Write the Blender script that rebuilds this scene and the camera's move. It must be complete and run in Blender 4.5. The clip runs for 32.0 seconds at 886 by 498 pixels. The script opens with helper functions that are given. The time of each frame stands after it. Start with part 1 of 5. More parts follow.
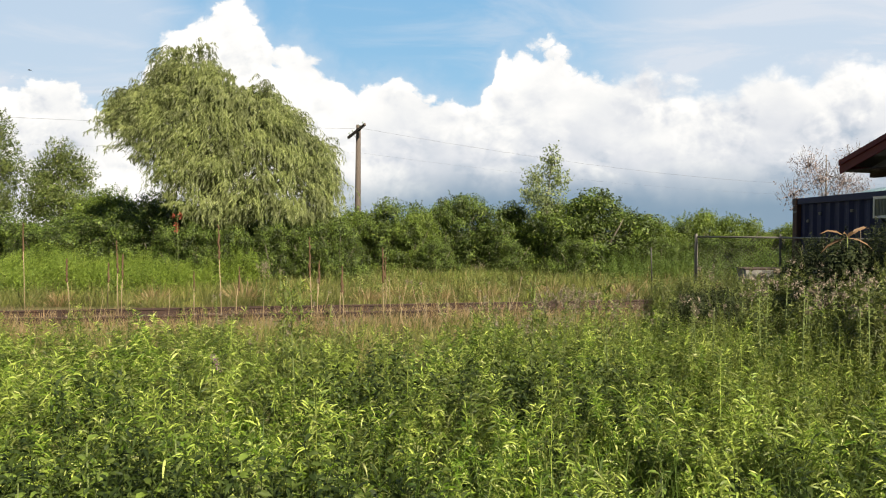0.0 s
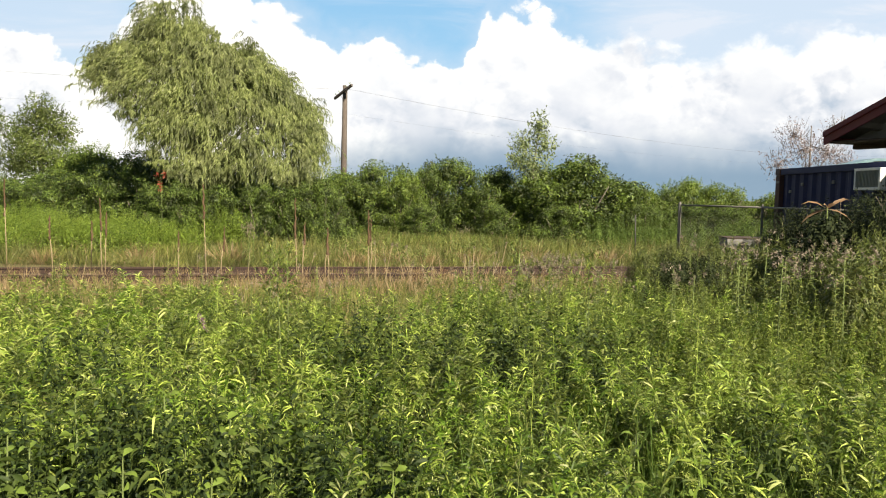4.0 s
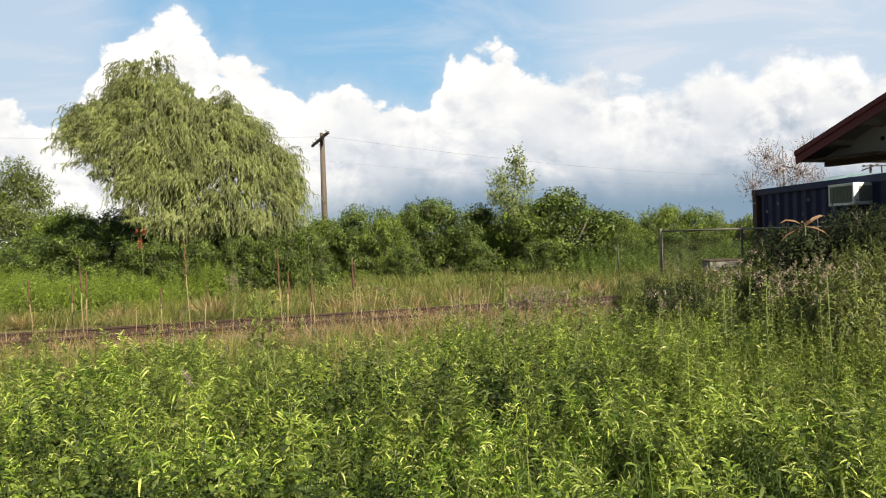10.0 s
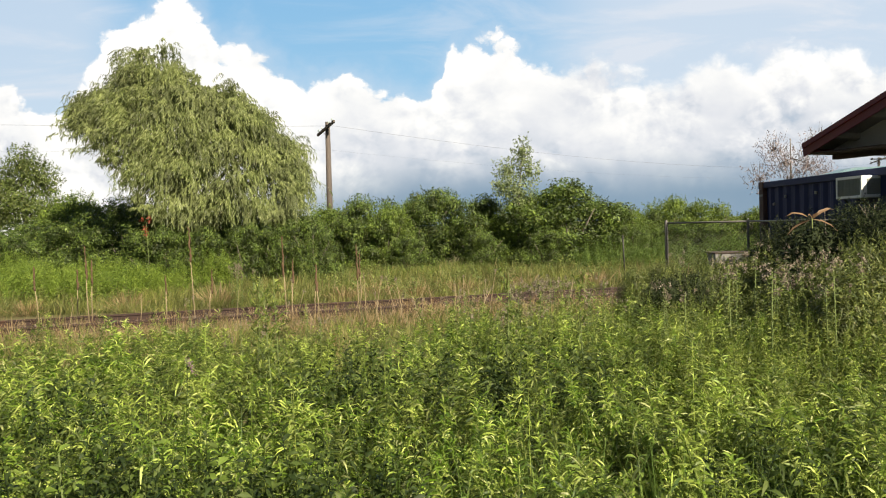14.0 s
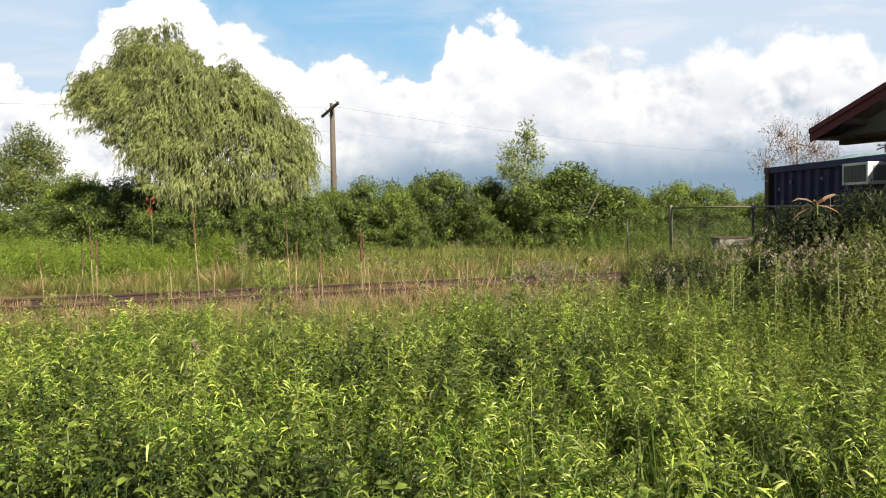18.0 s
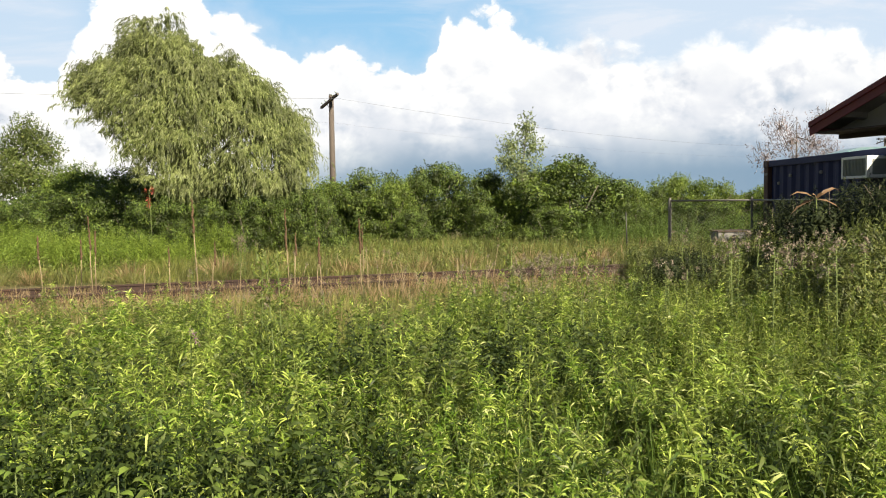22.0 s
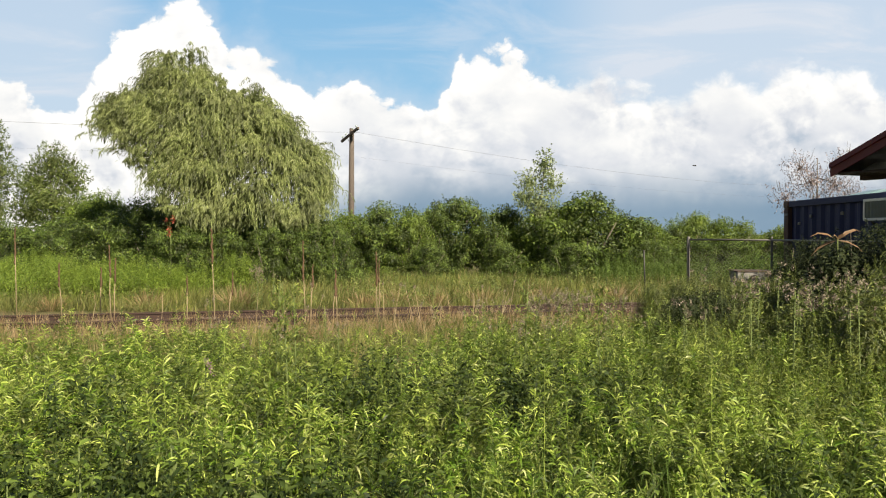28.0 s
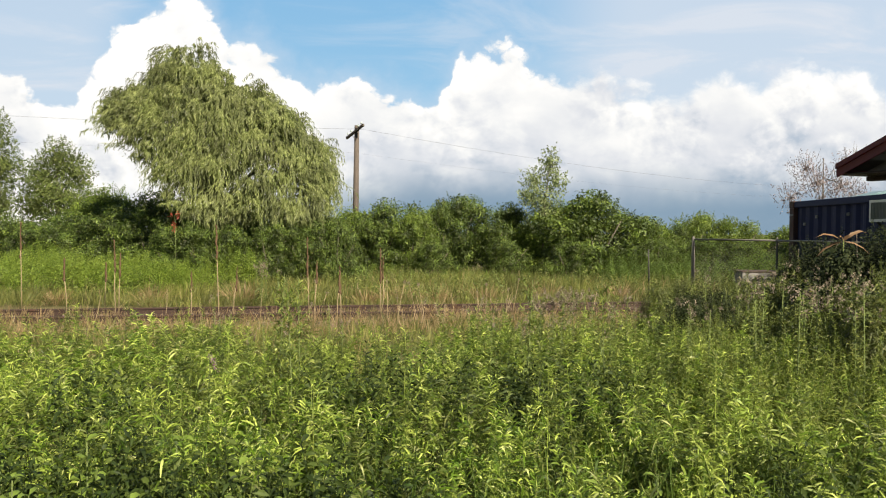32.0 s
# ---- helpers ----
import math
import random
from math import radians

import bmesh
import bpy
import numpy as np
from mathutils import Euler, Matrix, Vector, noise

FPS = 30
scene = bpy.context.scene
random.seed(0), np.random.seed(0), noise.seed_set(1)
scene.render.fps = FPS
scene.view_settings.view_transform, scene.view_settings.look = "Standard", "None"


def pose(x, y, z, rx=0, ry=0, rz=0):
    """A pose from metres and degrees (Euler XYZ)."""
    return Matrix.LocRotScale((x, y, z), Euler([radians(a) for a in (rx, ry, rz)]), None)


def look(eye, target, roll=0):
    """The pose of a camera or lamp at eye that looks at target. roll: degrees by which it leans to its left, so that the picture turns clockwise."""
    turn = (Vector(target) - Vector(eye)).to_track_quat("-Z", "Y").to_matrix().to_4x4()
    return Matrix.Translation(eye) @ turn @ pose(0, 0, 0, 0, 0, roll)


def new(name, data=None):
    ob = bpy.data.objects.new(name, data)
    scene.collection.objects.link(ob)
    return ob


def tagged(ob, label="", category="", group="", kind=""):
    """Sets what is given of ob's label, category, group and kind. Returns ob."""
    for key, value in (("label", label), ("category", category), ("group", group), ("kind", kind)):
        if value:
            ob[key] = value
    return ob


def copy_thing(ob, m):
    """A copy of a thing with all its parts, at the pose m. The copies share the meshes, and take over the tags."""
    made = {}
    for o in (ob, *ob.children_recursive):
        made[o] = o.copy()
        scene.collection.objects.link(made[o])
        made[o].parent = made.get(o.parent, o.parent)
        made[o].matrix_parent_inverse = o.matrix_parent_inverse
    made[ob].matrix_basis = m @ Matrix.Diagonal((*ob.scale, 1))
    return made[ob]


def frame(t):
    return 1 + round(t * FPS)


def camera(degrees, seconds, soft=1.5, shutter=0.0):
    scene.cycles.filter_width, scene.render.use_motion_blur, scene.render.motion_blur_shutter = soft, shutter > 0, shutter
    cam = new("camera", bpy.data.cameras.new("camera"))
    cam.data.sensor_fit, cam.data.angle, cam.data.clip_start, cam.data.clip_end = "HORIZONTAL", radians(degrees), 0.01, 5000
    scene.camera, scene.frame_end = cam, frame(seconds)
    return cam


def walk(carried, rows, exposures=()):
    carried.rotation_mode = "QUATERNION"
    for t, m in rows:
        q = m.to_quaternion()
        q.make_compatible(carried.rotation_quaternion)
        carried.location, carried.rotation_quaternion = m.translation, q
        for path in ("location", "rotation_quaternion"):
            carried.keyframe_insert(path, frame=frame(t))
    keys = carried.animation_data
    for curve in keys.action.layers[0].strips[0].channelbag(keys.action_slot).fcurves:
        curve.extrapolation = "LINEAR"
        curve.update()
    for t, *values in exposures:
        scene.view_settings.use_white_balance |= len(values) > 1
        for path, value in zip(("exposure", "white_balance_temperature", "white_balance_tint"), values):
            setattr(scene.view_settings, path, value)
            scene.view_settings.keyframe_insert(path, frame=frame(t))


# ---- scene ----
cam = camera(63.0, 32.0, soft=1.1)
PATH = [
    (0.0, pose(-0.005, 0.021, 1.999, 88.568, -0.148, 0.503)),
    (0.5, pose(-0.008, 0.031, 1.996, 88.571, -0.598, 0.439)),
    (1.0, pose(-0.013, 0.014, 1.986, 88.104, -1.575, 0.388)),
    (1.1, pose(-0.010, 0.016, 1.986, 88.106, -1.124, 0.336)),
    (1.2, pose(-0.006, 0.018, 1.986, 87.519, -1.286, 0.328)),
    (1.3, pose(-0.003, 0.021, 1.985, 86.584, -1.447, 0.293)),
    (1.4, pose(0.001, 0.023, 1.985, 85.829, -1.519, 0.312)),
    (1.5, pose(0.004, 0.025, 1.985, 85.326, -2.519, 0.385)),
    (2.0, pose(-0.001, 0.028, 1.990, 84.915, -3.477, 0.346)),
    (2.5, pose(-0.005, -0.004, 2.005, 84.720, -3.428, 0.477)),
    (4.5, pose(-0.012, -0.033, 2.009, 86.698, 0.374, -1.109)),
    (5.0, pose(-0.011, -0.028, 2.010, 87.736, 2.032, -1.382)),
    (5.5, pose(-0.011, -0.024, 2.008, 87.863, 2.750, -1.519)),
    (6.0, pose(-0.007, -0.021, 2.008, 87.968, 2.689, -1.621)),
    (6.5, pose(-0.006, -0.020, 2.005, 88.139, 2.408, -1.670)),
    (7.0, pose(-0.010, -0.016, 2.005, 88.154, 2.157, -1.815)),
    (7.5, pose(-0.007, -0.017, 2.006, 88.232, 2.004, -1.805)),
    (8.0, pose(-0.005, -0.011, 2.003, 88.361, 2.242, -1.804)),
    (8.5, pose(-0.008, -0.012, 2.004, 88.485, 2.157, -1.923)),
    (9.0, pose(-0.005, -0.009, 2.005, 88.582, 2.242, -1.976)),
    (9.5, pose(-0.004, -0.006, 2.001, 88.763, 2.437, -1.970)),
    (10.0, pose(-0.004, -0.013, 2.001, 88.854, 2.218, -2.010)),
    (10.5, pose(-0.004, -0.008, 2.003, 88.915, 1.806, -2.154)),
    (11.0, pose(-0.004, -0.016, 2.001, 88.839, 1.507, -2.161)),
    (11.5, pose(-0.003, -0.013, 1.997, 88.748, 1.549, -2.232)),
    (12.0, pose(-0.004, -0.009, 1.998, 88.487, 1.641, -2.127)),
    (12.1, pose(-0.004, -0.011, 1.998, 88.270, 1.762, -2.142)),
    (12.2, pose(-0.004, -0.012, 1.999, 87.416, 1.657, -2.306)),
    (12.3, pose(-0.005, -0.014, 1.999, 86.729, 1.861, -2.656)),
    (12.4, pose(-0.005, -0.015, 2.000, 85.949, 1.861, -3.145)),
    (12.5, pose(-0.005, -0.017, 2.000, 85.678, 1.690, -3.453)),
    (13.0, pose(-0.002, -0.008, 1.999, 85.478, 2.045, -3.515)),
    (13.5, pose(-0.000, -0.012, 2.006, 85.513, 2.138, -2.944)),
    (13.6, pose(0.001, -0.008, 2.005, 85.756, 2.693, -2.808)),
    (13.7, pose(0.002, -0.004, 2.003, 86.552, 2.612, -2.488)),
    (13.8, pose(0.002, 0.001, 2.002, 87.451, 2.239, -1.978)),
    (13.9, pose(0.003, 0.005, 2.000, 88.010, 2.360, -1.670)),
    (14.0, pose(0.004, 0.009, 1.999, 88.098, 1.775, -1.607)),
    (14.5, pose(0.006, 0.016, 1.993, 88.099, 1.370, -1.341)),
    (16.5, pose(0.003, 0.006, 1.992, 87.642, 1.416, -1.293)),
    (17.0, pose(0.000, 0.007, 1.992, 87.450, 1.473, -1.339)),
    (17.5, pose(-0.001, 0.001, 1.994, 87.215, 1.285, -1.216)),
    (18.0, pose(0.000, -0.000, 1.999, 86.741, 1.282, -1.295)),
    (18.5, pose(-0.001, -0.000, 1.998, 86.847, 1.639, -1.366)),
    (19.0, pose(-0.002, -0.005, 2.000, 86.804, 1.780, -1.452)),
    (19.5, pose(-0.006, 0.002, 1.996, 86.675, 1.241, -1.354)),
    (20.0, pose(0.001, 0.001, 1.998, 86.267, 0.776, -1.291)),
    (20.5, pose(0.001, 0.000, 1.998, 86.273, 0.932, -1.375)),
    (21.0, pose(0.002, -0.000, 1.997, 86.157, 0.987, -1.465)),
    (21.5, pose(-0.000, -0.001, 1.999, 86.075, 0.901, -1.464)),
    (22.0, pose(-0.002, -0.001, 1.998, 86.116, 1.032, -1.379)),
    (22.5, pose(0.001, 0.006, 1.996, 86.064, 0.498, -1.151)),
    (23.0, pose(0.000, 0.010, 2.002, 86.367, -0.071, -0.899)),
    (23.1, pose(-0.000, 0.008, 2.002, 86.694, 0.396, -0.888)),
    (23.2, pose(-0.000, 0.007, 2.002, 87.082, 0.345, -0.872)),
    (23.3, pose(-0.001, 0.005, 2.002, 87.551, 0.406, -0.862)),
    (23.4, pose(-0.001, 0.004, 2.002, 87.846, 0.477, -0.893)),
    (23.5, pose(-0.001, 0.002, 2.002, 88.156, 0.017, -0.842)),
    (24.0, pose(-0.001, 0.001, 1.999, 88.377, 0.386, -0.650)),
    (24.5, pose(-0.002, 0.006, 2.000, 88.534, 0.388, -0.526)),
    (25.0, pose(-0.003, 0.001, 1.999, 88.661, 0.377, -0.400)),
    (25.5, pose(-0.007, -0.005, 1.999, 88.713, 0.262, -0.363)),
    (27.5, pose(-0.001, 0.000, 1.996, 88.828, -0.146, -0.112)),
    (28.0, pose(0.000, 0.000, 2.000, 88.836, 0.000, -0.000)),
    (28.5, pose(0.002, 0.003, 1.999, 88.917, 0.098, 0.075)),
    (29.0, pose(0.000, -0.003, 1.997, 88.954, -0.020, 0.287)),
    (29.5, pose(-0.003, -0.001, 1.999, 88.985, 0.040, 0.348)),
    (30.0, pose(-0.005, -0.003, 1.995, 88.926, -0.057, 0.365)),
    (30.5, pose(0.003, 0.004, 1.994, 88.744, -0.451, 0.366)),
    (31.0, pose(-0.004, -0.002, 1.998, 88.587, -0.482, 0.439)),
    (31.5, pose(-0.001, -0.001, 2.003, 88.436, -0.174, 0.305)),
    (32.0, pose(-0.004, 0.002, 2.005, 88.632, -0.459, 0.331)),
]
EXPOSURE = ((0.0, 0.0), (1.0, 0.03), (1.5, 0.17), (2.5, 0.2), (4.5, 0.12), (5.2, 0.0), (12.0, 0.0), (12.6, 0.16), (13.4, 0.16), (14.0, 0.03), (17.0, 0.06), (18.0, 0.12), (20.0, 0.15), (23.0, 0.14), (23.6, 0.0), (32.0, 0.0))
walk(cam, PATH, exposures=[(t, 0.665 + e) for t, e in EXPOSURE])

# ---- world, sun ----
SUN_AZ, SUN_EL = radians(146.0), radians(36.0)   # azimuth clockwise from +y
world = bpy.data.worlds.new("world")
scene.world = world
world.use_nodes = True
wn = world.node_tree
sky = wn.nodes.new("ShaderNodeTexSky")
sky.sky_type = "NISHITA"
sky.sun_disc = False
sky.sun_elevation, sky.sun_rotation = SUN_EL, SUN_AZ
wn.links.new(sky.outputs[0], wn.nodes["Background"].inputs[0])
wn.nodes["Background"].inputs[1].default_value = 0.030
sun = new("sun", bpy.data.lights.new("sun", "SUN"))
sun.data.energy, sun.data.angle, sun.data.color = 7.6, radians(0.6), (1.0, 0.885, 0.70)
sun_way = Vector((math.sin(SUN_AZ) * math.cos(SUN_EL), math.cos(SUN_AZ) * math.cos(SUN_EL), math.sin(SUN_EL)))
sun.matrix_world = look(sun_way * 60, (0, 0, 0))

rng = np.random.default_rng(7)


# ---- node helpers ----
class Mat:
    """A node material with short helpers."""

    def __init__(self, name):
        self.m = bpy.data.materials.new(name)
        self.m.use_nodes = True
        self.t = self.m.node_tree
        self.t.nodes.clear()
        self.out = self.t.nodes.new("ShaderNodeOutputMaterial")

    def n(self, kind, **kw):
        nd = self.t.nodes.new("ShaderNode" + kind)
        for k, v in kw.items():
            setattr(nd, k, v)
        return nd

    def put(self, sock, v):
        if hasattr(v, "is_linked"):
            self.t.links.new(v, sock)
        elif isinstance(v, (tuple, list)) and len(v) == 3 and sock.type == "RGBA":
            sock.default_value = (*v, 1)
        else:
            sock.default_value = v

    def math(self, op, a, b=0.0, c=0.0, clamp=False):
        nd = self.n("Math", operation=op, use_clamp=clamp)
        for i, v in enumerate((a, b, c)):
            self.put(nd.inputs[i], v)
        return nd.outputs[0]

    def mix(self, fac, a, b, blend="MIX"):
        nd = self.n("Mix", data_type="RGBA", blend_type=blend)
        self.put(nd.inputs[0], fac)
        self.put(nd.inputs[6], a)
        self.put(nd.inputs[7], b)
        return nd.outputs[2]

    def noise(self, vec=None, scale=5.0, detail=4.0, rough=0.55, distort=0.0):
        nd = self.n("TexNoise")
        nd.inputs["Scale"].default_value = scale
        nd.inputs["Detail"].default_value = detail
        nd.inputs["Roughness"].default_value = rough
        nd.inputs["Distortion"].default_value = distort
        if vec is not None:
            self.t.links.new(vec, nd.inputs["Vector"])
        return nd.outputs["Fac"]

    def ramp(self, fac, stops, mode="LINEAR"):
        nd = self.n("ValToRGB")
        nd.color_ramp.interpolation = mode
        el = nd.color_ramp.elements
        while len(el) < len(stops):
            el.new(1.0)
        for e, (p, c) in zip(el, stops):
            e.position = p
            e.color = (*c, 1) if isinstance(c, (tuple, list)) else (c, c, c, 1)
        self.put(nd.inputs[0], fac)
        return nd.outputs[0]

    def coord(self, which="Object"):
        return self.n("TexCoord").outputs[which]

    def step(self, v, lo, hi):
        nd = self.n("MapRange", interpolation_type="SMOOTHSTEP")
        self.put(nd.inputs[0], v)
        nd.inputs[1].default_value, nd.inputs[2].default_value = lo, hi
        return nd.outputs[0]

    def surface(self, color, rough=0.7, metal=0.0, bump=None, depth=0.02, strength=0.5, spec=0.5):
        b = self.n("BsdfPrincipled")
        self.put(b.inputs["Base Color"], color)
        self.put(b.inputs["Roughness"], rough)
        self.put(b.inputs["Metallic"], metal)
        self.put(b.inputs["Specular IOR Level"], spec)
        if bump is not None:
            bp = self.n("Bump")
            bp.inputs["Strength"].default_value = strength
            bp.inputs["Distance"].default_value = depth
            self.put(bp.inputs["Height"], bump)
            self.t.links.new(bp.outputs[0], b.inputs["Normal"])
        return b.outputs[0]

    def done(self, shader):
        self.t.links.new(shader, self.out.inputs[0])
        return self.m


def foliage(name, dark, mid, light, trans=0.35, rough=0.55, patch=0.6, spec=0.35, patch_tint=(0.16, 0.17, 0.03), clump=0.0, clump_scale=1.6):
    """Leaves: colour by island, drifting in patches, some light through the blade."""
    m = Mat(name)
    rnd = m.n("NewGeometry").outputs["Random Per Island"]
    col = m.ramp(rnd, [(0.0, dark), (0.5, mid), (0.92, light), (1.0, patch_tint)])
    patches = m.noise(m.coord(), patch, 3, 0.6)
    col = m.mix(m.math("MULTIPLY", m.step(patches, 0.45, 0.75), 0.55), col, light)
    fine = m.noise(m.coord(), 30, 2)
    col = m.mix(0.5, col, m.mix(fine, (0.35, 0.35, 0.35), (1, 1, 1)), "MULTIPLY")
    if clump:  # noise patches dim or lift leaf colour, painting in shade between clumps
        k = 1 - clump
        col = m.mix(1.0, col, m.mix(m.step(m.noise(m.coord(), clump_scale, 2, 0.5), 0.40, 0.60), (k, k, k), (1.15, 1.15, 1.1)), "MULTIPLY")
    b = m.surface(col, rough, spec=spec)
    tr = m.n("BsdfTranslucent")
    m.put(tr.inputs[0], m.mix(0.35, col, light))
    mx = m.n("MixShader")
    mx.inputs[0].default_value = trans
    m.t.links.new(b, mx.inputs[1])
    m.t.links.new(tr.outputs[0], mx.inputs[2])
    return m.done(mx.outputs[0])


def bark(name, a, b, scale=6.0):
    m = Mat(name)
    mp = m.n("Mapping")
    mp.inputs["Scale"].default_value = (1, 1, 0.12)
    m.t.links.new(m.coord(), mp.inputs[0])
    streak = m.noise(mp.outputs[0], scale * 6, 6, 0.65)
    blot = m.noise(m.coord(), scale, 3)
    col = m.mix(streak, a, b)
    col = m.mix(m.math("MULTIPLY", blot, 0.45), col, tuple(x * 0.45 for x in a))
    return m.done(m.surface(col, 0.85, bump=streak, depth=0.03, strength=0.7, spec=0.2))


def weathered(name, base, worn, scale=3.0, rough=0.6, metal=0.0, amount=(0.5, 0.7), depth=0.004):
    m = Mat(name)
    big = m.noise(m.coord(), scale, 6, 0.65)
    fine = m.noise(m.coord(), scale * 22, 4, 0.6)
    k = m.step(m.math("ADD", big, m.math("MULTIPLY", m.math("SUBTRACT", fine, 0.5), 0.35)), *amount)
    col = m.mix(k, base, worn)
    col = m.mix(m.math("MULTIPLY", fine, 0.35), col, tuple(x * 0.5 for x in base))
    rg = m.math("ADD", rough, m.math("MULTIPLY", k, 0.25), clamp=True)
    return m.done(m.surface(col, rg, metal, bump=fine, depth=depth, strength=0.4))


# ramp ends put leaf shadow and highlight tones into the goldenrod colour
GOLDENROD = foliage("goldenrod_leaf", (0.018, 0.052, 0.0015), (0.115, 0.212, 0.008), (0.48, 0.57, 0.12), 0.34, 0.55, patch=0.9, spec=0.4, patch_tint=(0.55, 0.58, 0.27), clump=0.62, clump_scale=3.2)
RANK_WEED = foliage("rank_weed_leaf", (0.048, 0.078, 0.016), (0.13, 0.17, 0.036), (0.25, 0.29, 0.075), 0.3, patch=0.8)
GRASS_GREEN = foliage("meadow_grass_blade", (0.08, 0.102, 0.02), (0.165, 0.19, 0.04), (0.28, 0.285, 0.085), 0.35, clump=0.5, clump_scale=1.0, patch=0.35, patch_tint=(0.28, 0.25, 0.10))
GRASS_DRY = foliage("dry_grass_blade", (0.16, 0.12, 0.05), (0.30, 0.22, 0.10), (0.42, 0.31, 0.17), 0.3, patch=0.5, patch_tint=(0.45, 0.36, 0.26))
GRASS_OLIVE = foliage("olive_grass_blade", (0.075, 0.095, 0.022), (0.14, 0.16, 0.04), (0.23, 0.23, 0.075), 0.35, patch=0.4)
TALL_GREEN = foliage("tall_herb_leaf", (0.05, 0.09, 0.018), (0.10, 0.165, 0.028), (0.18, 0.26, 0.05), 0.35, patch=0.4)
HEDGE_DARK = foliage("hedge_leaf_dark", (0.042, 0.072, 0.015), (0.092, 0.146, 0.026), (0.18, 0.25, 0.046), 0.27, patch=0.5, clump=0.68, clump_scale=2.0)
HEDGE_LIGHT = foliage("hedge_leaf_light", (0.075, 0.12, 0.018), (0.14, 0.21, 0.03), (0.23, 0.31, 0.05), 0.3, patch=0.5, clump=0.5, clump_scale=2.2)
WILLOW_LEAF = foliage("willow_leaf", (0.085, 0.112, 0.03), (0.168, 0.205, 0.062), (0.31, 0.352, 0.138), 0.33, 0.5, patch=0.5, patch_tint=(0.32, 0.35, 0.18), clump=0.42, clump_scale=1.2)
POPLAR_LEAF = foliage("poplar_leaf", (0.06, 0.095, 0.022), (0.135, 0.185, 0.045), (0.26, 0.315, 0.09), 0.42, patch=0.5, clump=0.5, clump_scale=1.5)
SAPLING_LEAF = foliage("sapling_leaf", (0.12, 0.17, 0.06), (0.22, 0.28, 0.11), (0.36, 0.41, 0.2), 0.4, patch=0.5)
DEAD_PINK = foliage("withered_leaf", (0.21, 0.17, 0.165), (0.29, 0.235, 0.228), (0.38, 0.32, 0.315), 0.25, patch=0.8, patch_tint=(0.36, 0.29, 0.27))
PALE_STALK = bark("pale_stalk", (0.25, 0.19, 0.11), (0.42, 0.34, 0.22), 9)
GREEN_STALK = bark("green_stalk", (0.09, 0.125, 0.035), (0.19, 0.23, 0.085), 9)
BROWN_HEAD = bark("seed_head", (0.075, 0.047, 0.027), (0.15, 0.095, 0.055), 12)
BARK_GREY = bark("grey_bark", (0.11, 0.095, 0.075), (0.2, 0.175, 0.14))
POLE_WOOD = bark("pole_wood", (0.07, 0.058, 0.05), (0.145, 0.122, 0.105), 4)
STEEL_RUST = weathered("rail_rust", (0.042, 0.024, 0.018), (0.085, 0.045, 0.03), 4, 0.75, 0.3)
SLEEPER_WOOD = bark("sleeper_wood", (0.05, 0.038, 0.03), (0.105, 0.078, 0.06))
BLUE_PAINT = weathered("blue_container_paint", (0.010, 0.016, 0.078), (0.018, 0.024, 0.078), 1.2, 0.72, 0.0, (0.55, 0.85))
RUST_BROWN = weathered("brown_post_paint", (0.075, 0.042, 0.036), (0.12, 0.06, 0.04), 4, 0.7)
RED_METAL = weathered("red_fascia_paint", (0.17, 0.026, 0.03), (0.12, 0.026, 0.028), 2, 0.45)
SOFFIT = weathered("soffit_board", (0.24, 0.225, 0.20), (0.17, 0.155, 0.135), 1.5, 0.7)
GREY_PANEL = weathered("grey_gable_panel", (0.47, 0.47, 0.47), (0.38, 0.37, 0.36), 1.5, 0.7)
TAN_SIDING = weathered("tan_siding", (0.46, 0.40, 0.31), (0.35, 0.29, 0.22), 3, 0.7)
TEAL_ROOF = weathered("teal_metal_roof", (0.12, 0.21, 0.24), (0.2, 0.27, 0.28), 2, 0.4, 0.2)
WHITE_ENAMEL = weathered("white_enamel", (0.78, 0.77, 0.73), (0.6, 0.57, 0.5), 5, 0.4, 0.0, (0.6, 0.8))
DARK_GRILLE = weathered("grille_metal", (0.20, 0.21, 0.18), (0.28, 0.28, 0.25), 8, 0.5, 0.2)
GALVANISED = weathered("galvanised_wire", (0.08, 0.078, 0.075), (0.08, 0.06, 0.048), 7, 0.75, 0.1)
POST_GREY = weathered("grey_post_paint", (0.15, 0.142, 0.13), (0.10, 0.082, 0.068), 5, 0.7, 0.1)
DARK_METAL = weathered("dark_metal", (0.04, 0.038, 0.035), (0.09, 0.06, 0.045), 6, 0.6, 0.3)
GREY_BOARD = weathered("weathered_white_board", (0.21, 0.205, 0.19), (0.12, 0.105, 0.09), 5, 0.8)
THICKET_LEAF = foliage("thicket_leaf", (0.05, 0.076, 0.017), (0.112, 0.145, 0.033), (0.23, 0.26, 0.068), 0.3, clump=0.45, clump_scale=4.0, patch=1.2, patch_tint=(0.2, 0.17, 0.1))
ORANGE_FROND = foliage("withered_orange_frond", (0.15, 0.085, 0.046), (0.21, 0.128, 0.07), (0.27, 0.175, 0.10), 0.3, patch=2, patch_tint=(0.28, 0.16, 0.07))
BROAD_LEAF = foliage("broad_leaf", (0.07, 0.115, 0.018), (0.15, 0.225, 0.038), (0.25, 0.325, 0.075), 0.33, 0.55, patch=2.0, spec=0.15, patch_tint=(0.2, 0.24, 0.06))
# near-black base puts the shade on the fence growth into the leaf colour
SHADED_VINE_LEAF = foliage("shaded_vine_leaf", (0.012, 0.02, 0.008), (0.026, 0.038, 0.013), (0.05, 0.064, 0.024), 0.15, 0.7, patch=1.5, spec=0.15, patch_tint=(0.08, 0.085, 0.04))
